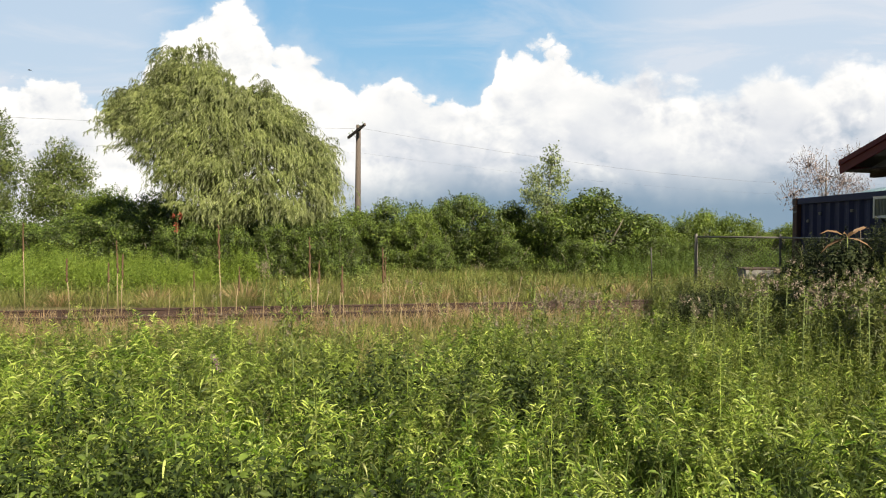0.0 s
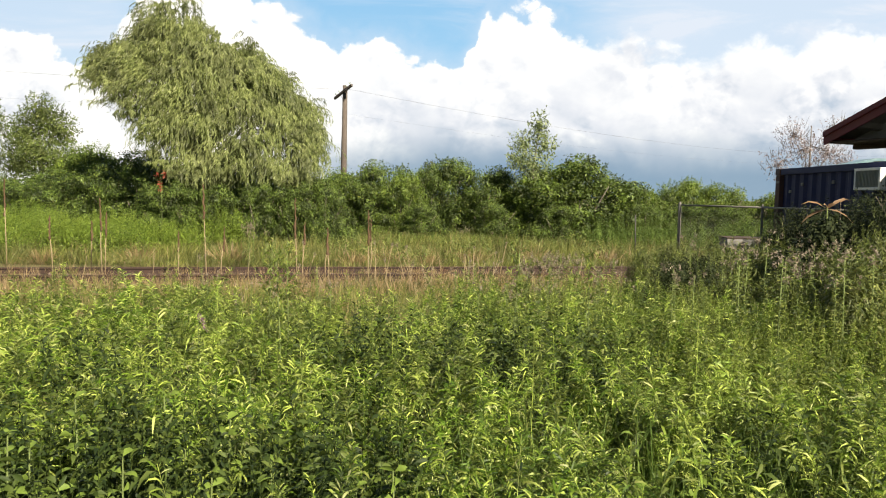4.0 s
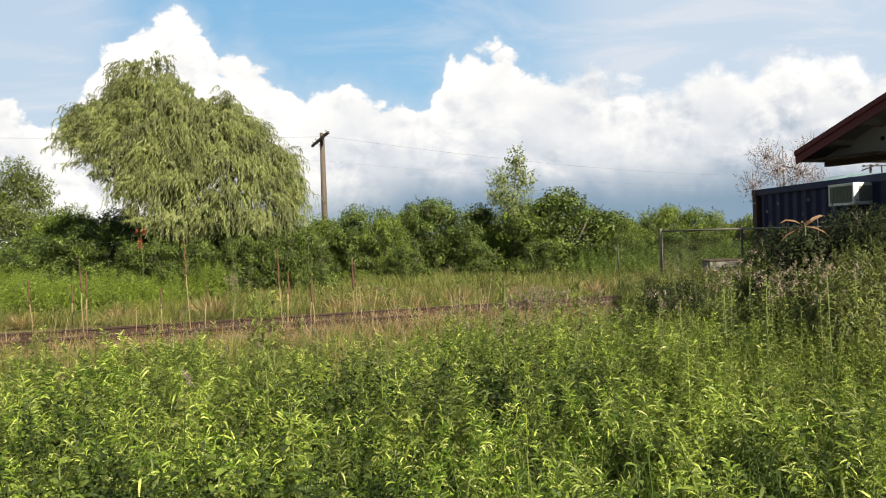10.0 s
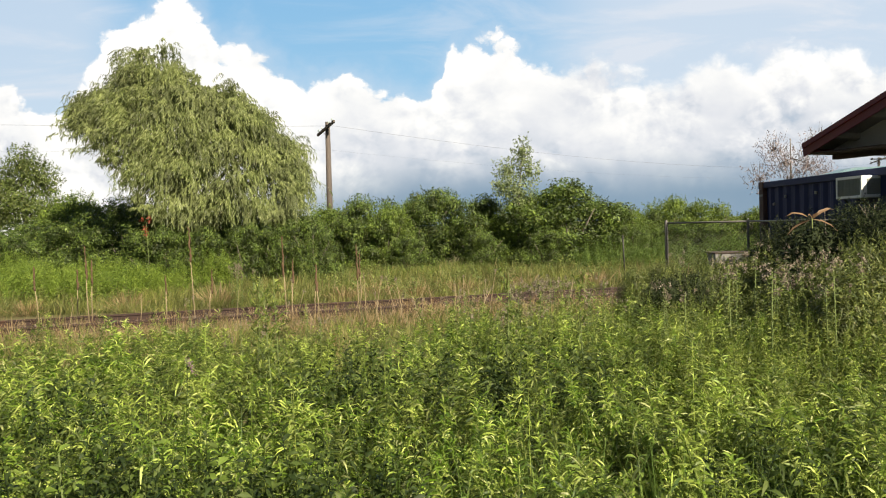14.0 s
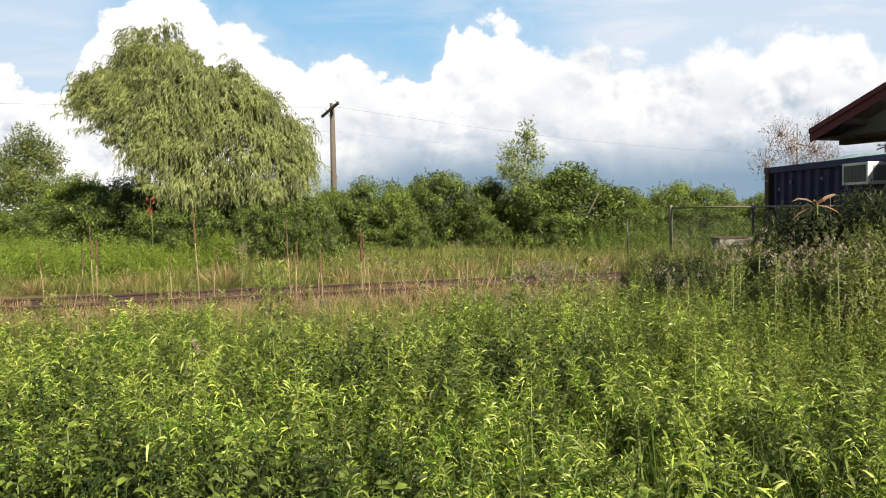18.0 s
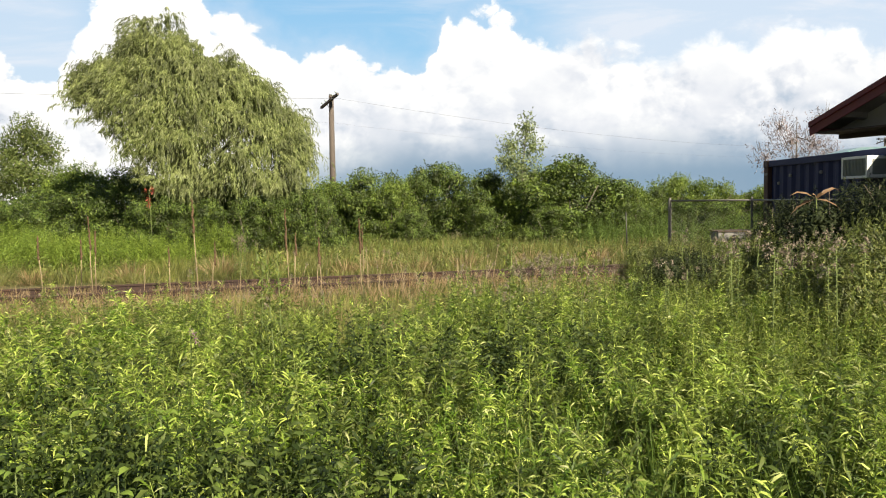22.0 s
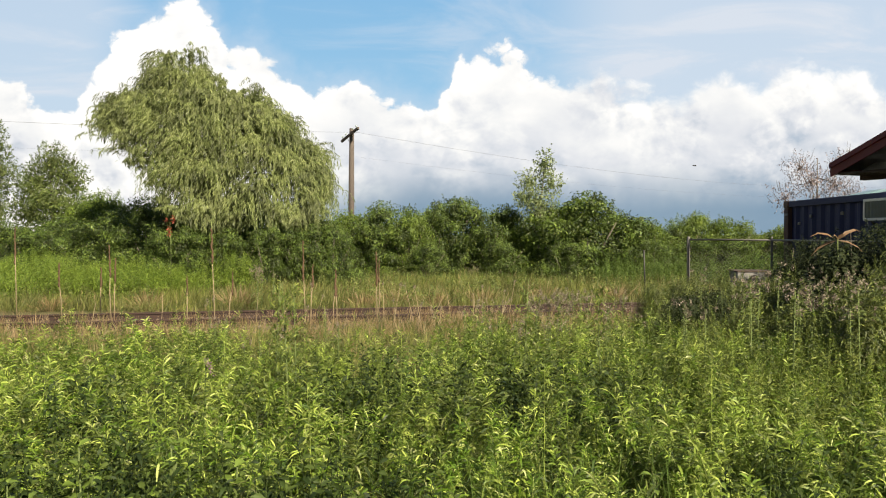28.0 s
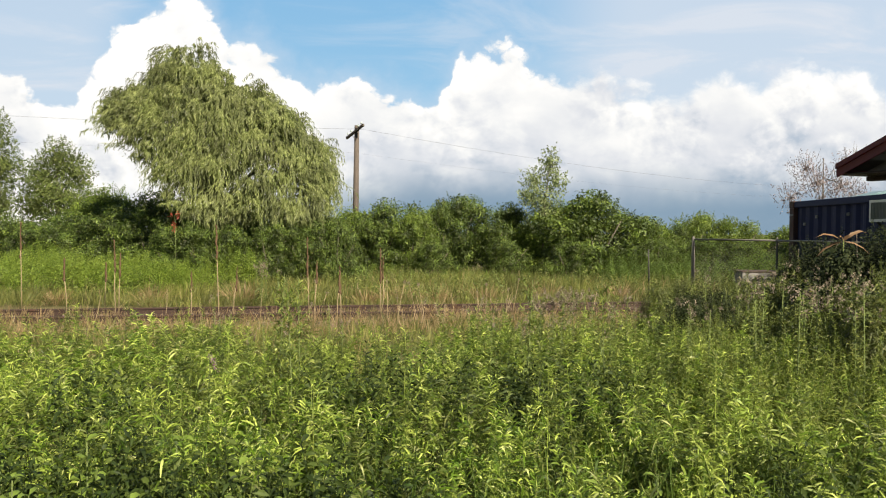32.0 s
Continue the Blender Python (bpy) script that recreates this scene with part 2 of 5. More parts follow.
SPINDLE_LEAF = foliage("spindle_leaf", (0.046, 0.078, 0.011), (0.125, 0.176, 0.024), (0.26, 0.31, 0.06), 0.3, patch=0.8)
DARK_PATCH_LEAF = foliage("dark_patch_leaf", (0.014, 0.026, 0.007), (0.035, 0.058, 0.012), (0.085, 0.12, 0.024), 0.25, 0.6, patch=1.5, spec=0.2, patch_tint=(0.1, 0.13, 0.03))
HERB_LEAF = foliage("herb_leaf", (0.075, 0.13, 0.018), (0.18, 0.27, 0.035), (0.31, 0.41, 0.065), 0.4, patch=0.5)
RED_LEAF = foliage("scarlet_leaf", (0.22, 0.045, 0.025), (0.30, 0.062, 0.033), (0.36, 0.09, 0.045), 0.35, patch=2, patch_tint=(0.6, 0.1, 0.04))
PINK_SEED = foliage("pinkish_seed_plume", (0.14, 0.115, 0.08), (0.22, 0.18, 0.13), (0.32, 0.265, 0.205), 0.3, patch=2, patch_tint=(0.5, 0.43, 0.37))
PINK_BLOOM = foliage("mauve_bloom", (0.24, 0.13, 0.19), (0.32, 0.18, 0.25), (0.40, 0.26, 0.32), 0.3, patch=2, patch_tint=(0.4, 0.3, 0.34))
BIRD_DARK = weathered("bird_plumage", (0.03, 0.03, 0.035), (0.06, 0.055, 0.05), 20, 0.7)
WIRE_BLACK = weathered("line_wire", (0.07, 0.07, 0.075), (0.12, 0.12, 0.12), 5, 0.6)
GLASS_INSULATOR = weathered("glass_insulator", (0.30, 0.36, 0.34), (0.4, 0.45, 0.43), 5, 0.2)


def ground_material():
    m = Mat("meadow_ground")
    c = m.coord()
    a = m.noise(c, 0.35, 5, 0.6)
    b = m.noise(c, 9, 5, 0.65)
    col = m.mix(m.step(a, 0.4, 0.62), (0.075, 0.095, 0.03), (0.16, 0.14, 0.065))
    col = m.mix(m.math("MULTIPLY", b, 0.6), col, (0.05, 0.045, 0.025))
    return m.done(m.surface(col, 0.95, bump=b, depth=0.08, strength=0.8, spec=0.1))


def ballast_material():
    m = Mat("ballast_stone")
    rnd = m.n("NewGeometry").outputs["Random Per Island"]
    b = m.noise(m.coord(), 16, 4)
    col = m.ramp(rnd, [(0, (0.07, 0.048, 0.038)), (0.5, (0.13, 0.092, 0.072)), (1, (0.26, 0.20, 0.165))])
    col = m.mix(m.math("MULTIPLY", b, 0.5), col, (0.08, 0.055, 0.045))
    return m.done(m.surface(col, 0.9, bump=b, depth=0.02, spec=0.2))


GROUND = ground_material()
BALLAST = ballast_material()


# ---- sky backdrop: blue with drifting cumulus ----
def sky_material():
    m = Mat("cloud_sky")
    sep = m.n("SeparateXYZ")
    m.t.links.new(m.coord(), sep.inputs[0])
    x, y, z = sep.outputs
    u = m.math("DIVIDE", x, y)
    v = m.math("DIVIDE", z, y)
    comb = m.n("CombineXYZ")
    m.put(comb.inputs[0], u)
    m.put(comb.inputs[1], m.math("MULTIPLY", v, 1.25))
    uv = comb.outputs[0]

    def shifted(du, dv):
        s = m.n("VectorMath", operation="ADD")
        m.put(s.inputs[0], uv)
        s.inputs[1].default_value = (du, dv, 0)
        return s.outputs[0]

    def billow(vec):
        """Cauliflower relief: warped round cells over several scales."""
        w = m.n("TexNoise")
        w.inputs["Scale"].default_value, w.inputs["Detail"].default_value, w.inputs["Roughness"].default_value = 11.0, 6.0, 0.6
        m.t.links.new(vec, w.inputs["Vector"])
        d = m.n("VectorMath", operation="MULTIPLY_ADD")
        m.t.links.new(w.outputs["Color"], d.inputs[0])
        d.inputs[1].default_value = (0.06, 0.06, 0.0)
        m.t.links.new(vec, d.inputs[2])
        vo = m.n("TexVoronoi", feature="F1")
        vo.inputs["Scale"].default_value = 11.0
        vo.inputs["Detail"].default_value = 4.0
        vo.inputs["Roughness"].default_value = 0.5
        vo.inputs["Lacunarity"].default_value = 2.1
        m.t.links.new(d.outputs[0], vo.inputs["Vector"])
        return m.math("SUBTRACT", 1.0, vo.outputs["Distance"])

    h0 = billow(uv)
    h1 = billow(shifted(0.010, 0.013))       # towards the sun's side
    relief = m.math("SUBTRACT", h0, h1)
    # the upper outline of the cloud bank, height over the run of the horizon
    run = m.math("ADD", m.math("MULTIPLY", u, 0.5), 0.5)
    H = lambda px, py: (0.5 + 0.5 * (px - 784) / 1279.0, (415 - py) / 1279.0 * 2.0)
    TOPS = ((-500, 150), (-60, 130), (30, 138), (100, 176), (130, 162), (165, 104), (212, 60), (262, 18), (335, -2), (372, 22), (408, 70), (455, 66), (520, 104), (560, 128), (622, 138),
            (690, 158), (765, 182), (790, 150), (815, 98), (872, 82), (930, 82), (985, 94), (1055, 106), (1120, 140), (1210, 150), (1300, 118), (1440, 96), (1580, 120), (1900, 60), (2300, 110))
    top = m.math("MULTIPLY", m.ramp(run, [H(a, b) for a, b in TOPS], "EASE"), 0.5)
    edge = m.math("ADD", m.math("SUBTRACT", top, v), m.math("MULTIPLY", m.math("SUBTRACT", h0, 0.45), 0.055))
    edge = m.math("ADD", edge, m.math("MULTIPLY", m.math("SUBTRACT", m.noise(uv, 26.0, 6, 0.62, 0.4), 0.5), 0.028))
    edge = m.math("ADD", edge, m.math("ADD", 0.014, m.math("MULTIPLY", m.math("SUBTRACT", m.noise(uv, 5.0, 3), 0.5), 0.03)))
    crisp = m.step(u, 0.24, 0.10)
    soft = m.n("MapRange", interpolation_type="SMOOTHSTEP")
    m.put(soft.inputs[0], edge)
    soft.inputs[1].default_value = -0.004
    m.put(soft.inputs[2], m.math("SUBTRACT", 0.030, m.math("MULTIPLY", crisp, 0.022)))
    body = soft.outputs[0]
    veil = m.step(edge, -0.06, 0.03)
    # shading inside the bank
    low = m.noise(uv, 4.6, 5, 0.48, 0.5)
    patchy = m.step(m.noise(uv, 7.5, 4, 0.55, 0.5), 0.36, 0.60)
    lit = m.math("MULTIPLY", m.math("MULTIPLY", relief, 1.05), m.math("ADD", m.math("MULTIPLY", patchy, 0.9), 0.15))
    lit = m.math("ADD", lit, m.math("MULTIPLY", m.math("SUBTRACT", low, 0.45), 1.9))
    lit = m.math("ADD", lit, m.math("MULTIPLY", m.step(edge, 0.10, 0.0), 0.30))
    lit = m.math("ADD", lit, m.math("MULTIPLY", m.step(u, -0.10, -0.28), 0.17))
    lit = m.math("ADD", lit, m.math("MULTIPLY", m.step(v, 0.06, 0.16), 0.14))
    white = m.ramp(m.math("ADD", lit, 0.40, clamp=True), [(0.0, (0.52, 0.60, 0.70)), (0.25, (0.66, 0.71, 0.78)), (0.5, (0.82, 0.84, 0.88)), (0.75, (0.99, 0.99, 0.98)), (1.0, (1.15, 1.12, 1.08))])
    # grey rain-blue base near the horizon, heaviest in the middle of the bank
    wob = m.math("MULTIPLY", m.math("SUBTRACT", m.noise(uv, 6, 4), 0.5), 0.05)
    base = m.math("MULTIPLY", m.step(m.math("ADD", v, wob), 0.105, 0.028), m.step(u, -0.36, -0.08))
    white = m.mix(m.math("MULTIPLY", base, 0.95), white, (0.24, 0.36, 0.48))
    # blue with cirrus
    blue = m.ramp(m.math("MULTIPLY", v, 2.2, clamp=True), [(0.0, (0.50, 0.69, 0.86)), (0.3, (0.37, 0.64, 0.87)), (1.0, (0.20, 0.47, 0.79))])
    st = m.n("Mapping")
    st.inputs["Rotation"].default_value = (0, 0, 0.5)
    st.inputs["Scale"].default_value = (0.7, 2.4, 1)
    m.t.links.new(uv, st.inputs[0])
    cirrus = m.noise(st.outputs[0], 4.4, 7, 0.6, 0.7)
    haze = m.math("ADD", m.math("MULTIPLY", m.step(cirrus, 0.45, 0.75), 0.45), m.math("MULTIPLY", m.step(u, 0.05, 0.28), 0.66))
    haze = m.math("ADD", haze, m.math("MULTIPLY", m.step(u, -0.36, -0.5), 0.55))
    haze = m.math("MAXIMUM", m.math("MINIMUM", haze, 0.88), m.math("MULTIPLY", veil, 0.45))
    blue = m.mix(haze, blue, (0.80, 0.84, 0.91))
    col = m.mix(body, blue, white)
    em = m.n("Emission")
    m.put(em.inputs[0], col)
    em.inputs[1].default_value = 0.598
    return m.done(em.outputs[0])


def build_backdrop():
    R, na, ne = 3600.0, 48, 16
    V, F = [], []
    for j in range(ne + 1):
        for i in range(na + 1):
            a = radians(-62 + 124 * i / na)
            e = math.tan(radians(-3 + 44 * j / ne))
            V.append((R * math.sin(a), R * math.cos(a), R * e))
    for j in range(ne):
        for i in range(na):
            k = j * (na + 1) + i
            F.append((k, k + na + 1, k + na + 2, k + 1))
    me = bpy.data.meshes.new("sky_backdrop")
    me.from_pydata(V, [], F)
    me.materials.append(sky_material())
    ob = new("backdrop", me)
    return tagged(ob, "blue summer sky with tall white cumulus drifting over a rain-grey base", "sky", kind="structure")


# ---- mesh helpers ----
def mesh_np(name, V, F, mat, smooth=False):
    """A mesh from arrays of points and of quads (a repeated last corner makes a triangle)."""
    V = np.asarray(V, np.float32)
    F = np.asarray(F, np.int32)
    me = bpy.data.meshes.new(name)
    me.vertices.add(len(V))
    me.vertices.foreach_set("co", V.ravel())
    k = F.shape[1]
    me.loops.add(len(F) * k)
    me.loops.foreach_set("vertex_index", F.ravel())
    me.polygons.add(len(F))
    me.polygons.foreach_set("loop_start", np.arange(0, len(F) * k, k, dtype=np.int32))
    me.polygons.foreach_set("loop_total", np.full(len(F), k, np.int32))
    if smooth:
        me.polygons.foreach_set("use_smooth", np.ones(len(F), bool))
    me.update(calc_edges=True)
    me.materials.append(mat)
    return me


def part(name, bm, material, parent, label=""):
    """One mesh object under a thing or a part; bm may be a bmesh or a mesh."""
    if isinstance(bm, bmesh.types.BMesh):
        me = bpy.data.meshes.new(name)
        bm.to_mesh(me)
        bm.free()
        me.materials.append(material)
    else:
        me = bm
    ob = new(name, me)
    ob.parent = parent
    if label:
        ob["label"] = label
    return ob


def unit(a):
    return a / np.maximum(np.linalg.norm(a, axis=-1, keepdims=True), 1e-9)


def leaves(pos, way, length, width, droop=0.3, fine=False, face=None, flat=False):
    """Blades from arrays: base points, directions, lengths, widths. Fine blades have a fold and a bend."""
    n = len(pos)
    way = unit(way)
    length = np.broadcast_to(length, (n,))[:, None]
    width = np.broadcast_to(width, (n,))[:, None]
    ref = rng.normal(size=(n, 3)) * 0.75 + np.array([0, 0, 1.0]) if face is None else face
    side = unit(np.cross(way, ref))
    up = np.cross(side, way)
    dr = np.broadcast_to(droop, (n,))[:, None] * length
    down = np.array([0, 0, -1.0])
    if fine:
        a = pos
        m1 = pos + way * length * 0.38 + down * dr * 0.12
        m2 = pos + way * length * 0.72 + down * dr * 0.45
        tip = pos + way * length + down * dr
        f = up * width * 0.16
        V = np.stack([a, m1 - side * width * 0.5 + f, m1, m1 + side * width * 0.5 + f, m2 - side * width * 0.36 + f, m2, m2 + side * width * 0.36 + f, tip], 1)
        k = np.arange(n)[:, None] * 8
        quads = [(0, 1, 2, 2), (0, 2, 3, 3), (1, 4, 5, 2), (2, 5, 6, 3), (4, 7, 5, 5), (5, 7, 6, 6)]
        T = []
        for q in quads:
            T.append(k + np.array([q[0], q[1], q[2]]))
            if q[3] != q[2]:
                T.append(k + np.array([q[0], q[2], q[3]]))
        return V.reshape(-1, 3), np.concatenate(T)
    if flat:
        m1 = pos + way * length * 0.5 + down * dr * 0.25
        V = np.stack([pos, m1 - side * width * 0.5, pos + way * length + down * dr, m1 + side * width * 0.5], 1)
        k = np.arange(n)[:, None] * 4
        return V.reshape(-1, 3), np.concatenate([k + np.array([0, 1, 3]), k + np.array([1, 2, 3])])
    m1 = pos + way * length * 0.34 + down * dr * 0.10
    m2 = pos + way * length * 0.70 + down * dr * 0.42
    tip = pos + way * length + down * dr
    V = np.stack([pos, m1 - side * width * 0.5, m1 + side * width * 0.5, m2 - side * width * 0.4, m2 + side * width * 0.4, tip], 1)
    k = np.arange(n)[:, None] * 6
    return V.reshape(-1, 3), np.concatenate([k + np.array(q) for q in ((0, 1, 2), (1, 3, 4), (1, 4, 2), (3, 5, 4))])


def joined(pieces):
    V, F, o = [], [], 0
    for v, f in pieces:
        V.append(v)
        F.append(f + o)
        o += len(v)
    return np.concatenate(V), np.concatenate(F)


def stems(base, top, r0, r1, sides=3):
    """Thin straight prisms."""
    n = len(base)
    ax = unit(top - base)
    s = unit(np.cross(ax, np.array([0.31, 0.9, 0.11])))
    t = np.cross(ax, s)
    ring = []
    for P, r in ((base, r0), (top, r1)):
        for i in range(sides):
            a = 2 * math.pi * i / sides
            ring.append(P + (s * math.cos(a) + t * math.sin(a)) * np.broadcast_to(r, (n,))[:, None])
    V = np.stack(ring, 1).reshape(-1, 3)
    k = np.arange(n)[:, None] * 2 * sides
    F = []
    for i in range(sides):
        j = (i + 1) % sides
        F += [k + np.array([i, j, sides + j]), k + np.array([i, sides + j, sides + i])]
    return V, np.concatenate(F)


def tube(bm, pts, radii, sides=7):
    """A tapered, bent limb."""
    rings = []
    for i, p in enumerate(pts):
        p = Vector(p)
        d = (Vector(pts[min(i + 1, len(pts) - 1)]) - Vector(pts[max(i - 1, 0)])).normalized()
        s = d.cross(Vector((0.3, 0.8, 0.2))).normalized()
        t = d.cross(s)
        rings.append([bm.verts.new(p + (s * math.cos(2 * math.pi * k / sides) + t * math.sin(2 * math.pi * k / sides)) * radii[i]) for k in range(sides)])
    for a, b in zip(rings, rings[1:]):
        for k in range(sides):
            f = bm.faces.new((a[k], a[(k + 1) % sides], b[(k + 1) % sides], b[k]))
            f.smooth = True
    bm.faces.new(rings[0][::-1])
    bm.faces.new(rings[-1])


def box(bm, lo, hi, bevel=0.0):
    v = bmesh.ops.create_cube(bm, size=1.0)["verts"]
    for p in v:
        p.co = Vector([lo[i] + (hi[i] - lo[i]) * (p.co[i] + 0.5) for i in range(3)])
    if bevel:
        es = list({e for p in v for e in p.link_edges})
        bmesh.ops.bevel(bm, geom=es, offset=bevel, segments=2, affect="EDGES", profile=0.6)


def boxed(name, lo, hi, mat, parent, bevel=0.0, label=""):
    bm = bmesh.new()
    box(bm, lo, hi, bevel)
    return part(name, bm, mat, parent, label)


def thing(name, label, category, at=(0, 0, 0), turn=0.0, group=""):
    ob = new(name)
    ob.matrix_basis = pose(*at, 0, 0, turn)
    return tagged(ob, label, category, group)


# ---- ground, far ridge ----
def lift(x, y):
    """The lie of the land: nearly flat, a low bank that carries the track."""
    x, y = np.asarray(x, float), np.asarray(y, float)
    s = y - (TRACK_Y + TRACK_K * x)
    bank = 0.04 * np.clip(1 - np.maximum(np.abs(s) - 1.7, 0) / 2.2, 0, 1)
    wave = 0.05 * np.sin(x * 0.6 + 1.0) * np.sin(y * 0.5) * (np.hypot(x, y) < 60)
    return bank + wave


TRACK_Y, TRACK_K = 16.95, 0.21


def build_ground():
    xs = np.concatenate([[-4000, -1200, -400, -150], np.linspace(-60, 60, 121), [150, 400, 1200, 4000]])
    ys = np.concatenate([[-4000, -1000, -200, -40], np.linspace(-10, 60, 141), [150, 400, 1200, 3300]])
    X, Y = np.meshgrid(xs, ys)
    V = np.stack([X, Y, lift(X, Y)], -1).reshape(-1, 3)
    w = len(xs)
    i, j = np.meshgrid(np.arange(w - 1), np.arange(len(ys) - 1))
    k = (j * w + i).ravel()
    F = np.stack([k, k + 1, k + w + 1, k + w], 1)
    ob = new("ground", mesh_np("ground", V, F, GROUND, True))
    tagged(ob, "weedy meadow ground with dry earth between the plants", "ground", kind="structure")


# ---- railway ----
def build_track():
    ang = math.degrees(math.atan(TRACK_K))
    z0 = 0.04
    track = thing("railway_track", "rusty single railway track on a low brown ballast bed", "railway", (0, TRACK_Y, z0), ang)
    n = 9000
    p = np.stack([rng.uniform(-34, 34, n), rng.normal(0, 0.75, n).clip(-1.5, 1.5), np.zeros(n)], 1)
    p[:, 2] = 0.0 + rng.uniform(0, 0.04, n)
    s = rng.uniform(0.03, 0.075, n)[:, None]
    c = np.array([[1, 0, -0.3], [-0.6, 0.9, -0.3], [-0.5, -0.9, -0.3], [0, 0, 0.8]])
    a = rng.uniform(0, 6.28, n)
    rot = np.stack([np.cos(a), -np.sin(a), np.sin(a), np.cos(a)], 1).reshape(n, 2, 2)
    cc = np.broadcast_to(c, (n, 4, 3)).copy()
    cc[:, :, :2] = np.einsum("nij,nkj->nki", rot, cc[:, :, :2])
    V = (p[:, None, :] + cc * s[:, None, :]).reshape(-1, 3)
    k = np.arange(n)[:, None] * 4
    F = np.concatenate([k + np.array(q) for q in ((0, 1, 3), (1, 2, 3), (2, 0, 3))])
    bal = part("ballast", mesh_np("ballast", V, F, BALLAST), BALLAST, track)
    tagged(bal, kind="stuff")
    bm = bmesh.new()
    box(bm, (-40, -1.5, -0.25), (40, 1.5, 0.012))
    part("ballast_bed", bm, BALLAST, track)
    prof = [(-0.07, 0), (0.07, 0), (0.07, 0.02), (0.012, 0.035), (0.012, 0.115), (0.036, 0.125), (0.036, 0.155), (0.026, 0.162), (-0.026, 0.162), (-0.036, 0.155), (-0.036, 0.125), (-0.012, 0.115), (-0.012, 0.035), (-0.07, 0.02)]
    for sy in (-0.75, 0.75):
        bm = bmesh.new()
        ends = [[bm.verts.new((x, sy + a, 0.03 + b)) for a, b in prof] for x in (-40, 40)]
        for i in range(len(prof)):
            j = (i + 1) % len(prof)
            bm.faces.new((ends[0][i], ends[0][j], ends[1][j], ends[1][i]))
        part("rail", bm, STEEL_RUST, track, "rust-brown steel rail")
    bm = bmesh.new()
    box(bm, (-0.115, -1.28, 0.0), (0.115, 1.28, 0.165), 0.012)
    first = part("sleeper", bm, SLEEPER_WOOD, track)
    for i in range(-40, 41):
        ob = first if i == -40 else part("sleeper", first.data, SLEEPER_WOOD, track)
        ob.location = (i * 0.62 + rng.uniform(-0.03, 0.03), rng.uniform(-0.04, 0.04), -0.136)
        ob.rotation_euler = (0, 0, rng.uniform(-0.03, 0.03))


# ---- utility line ----
POLES = ((-57.0, -2.0), (-4.58, 36.0), (47.5, 74.0))
ARM_TURN = -32.0


def build_pole(at, height, lean=0.0):
    pole = thing("utility_pole", "weathered wooden utility pole with one crossarm", "utility pole", (*at, 0), 0, "poles of the wire line")
    bm = bmesh.new()
    tube(bm, [(0, 0, -0.3), (0.02, 0, height * 0.5), (lean, 0, height)], [0.17, 0.145, 0.115], 12)
    part("shaft", bm, POLE_WOOD, pole)
    arm_z = height - 0.32
    bm = bmesh.new()
    box(bm, (-0.85, -0.16, arm_z - 0.06), (0.85, -0.06, arm_z + 0.06), 0.01)
    turn = Matrix.Rotation(radians(ARM_TURN - 20), 4, "Z") @ Matrix.Translation((0, 0, arm_z)) @ Matrix.Rotation(radians(-17), 4, "Y") @ Matrix.Translation((0, 0, -arm_z))
    bm.transform(Matrix.Translation((lean, 0, 0)) @ turn)
    arm = part("crossarm", bm, POLE_WOOD, pole)
    for x in (-0.68, -0.35, 0.35, 0.68):
        bm = bmesh.new()
        tube(bm, [(x, -0.11, arm_z + 0.06), (x, -0.11, arm_z + 0.12), (x, -0.11, arm_z + 0.13), (x, -0.11, arm_z + 0.19), (x, -0.11, arm_z + 0.22)], [0.012, 0.012, 0.04, 0.045, 0.02], 8)
        bm.transform(Matrix.Translation((lean, 0, 0)) @ turn)
        part("insulator", bm, GLASS_INSULATOR, arm)
    for s in (-1, 1):
        bm = bmesh.new()
        tube(bm, [(0.32 * s, -0.1, arm_z - 0.05), (0.0, -0.13, arm_z - 0.45)], [0.012, 0.012], 5)
        bm.transform(Matrix.Translation((lean, 0, 0)) @ turn)
        part("brace", bm, DARK_METAL, pole)


def build_wires():
    turn = radians(ARM_TURN - 20)
    for x, zz in ((0.68, 6.98), (-0.1, 5.9)):
        for (a, b) in zip(POLES, POLES[1:]):
            bm = bmesh.new()
            off = Vector((math.cos(turn) * x, math.sin(turn) * x, 0))
            pa, pb = Vector((*a, zz)) + off, Vector((*b, zz)) + off
            pts = []
            for i in range(33):
                s = i / 32
                p = pa.lerp(pb, s)
                p.z -= (1.6 + 0.5 * (x > 0)) * 4 * s * (1 - s) * 0.55
                pts.append(p)
            tube(bm, pts, [0.0045 if x > 0 else 0.002] * len(pts), 4)
            ob = part("line_wire", bm, WIRE_BLACK, None)
            tagged(ob, "thin dark overhead wire strung between wooden poles", "wire", "overhead wires")


# ---- trees and shrubs ----
def lump_points(n, lumps, shell=0.35):
    """Points near the skins of overlapping ellipsoids, none deep inside another; with outward directions."""
    vol = np.array([r[0] * r[2] for _, r in lumps])
    pick = rng.choice(len(lumps), n, p=vol / vol.sum())
    d = unit(rng.normal(size=(n, 3)))
    C = np.array([c for c, _ in lumps])[pick]
    Rr = np.array([r for _, r in lumps])[pick]
    k = 1 - shell * rng.random(n) ** 1.5
    bump = 1 + 0.13 * np.sin(d[:, 0] * 7 + pick) * np.sin(d[:, 1] * 6 + 2 * pick) + 0.1 * np.sin(d[:, 2] * 11 + pick)
    return C + d * Rr * (k * bump)[:, None], d


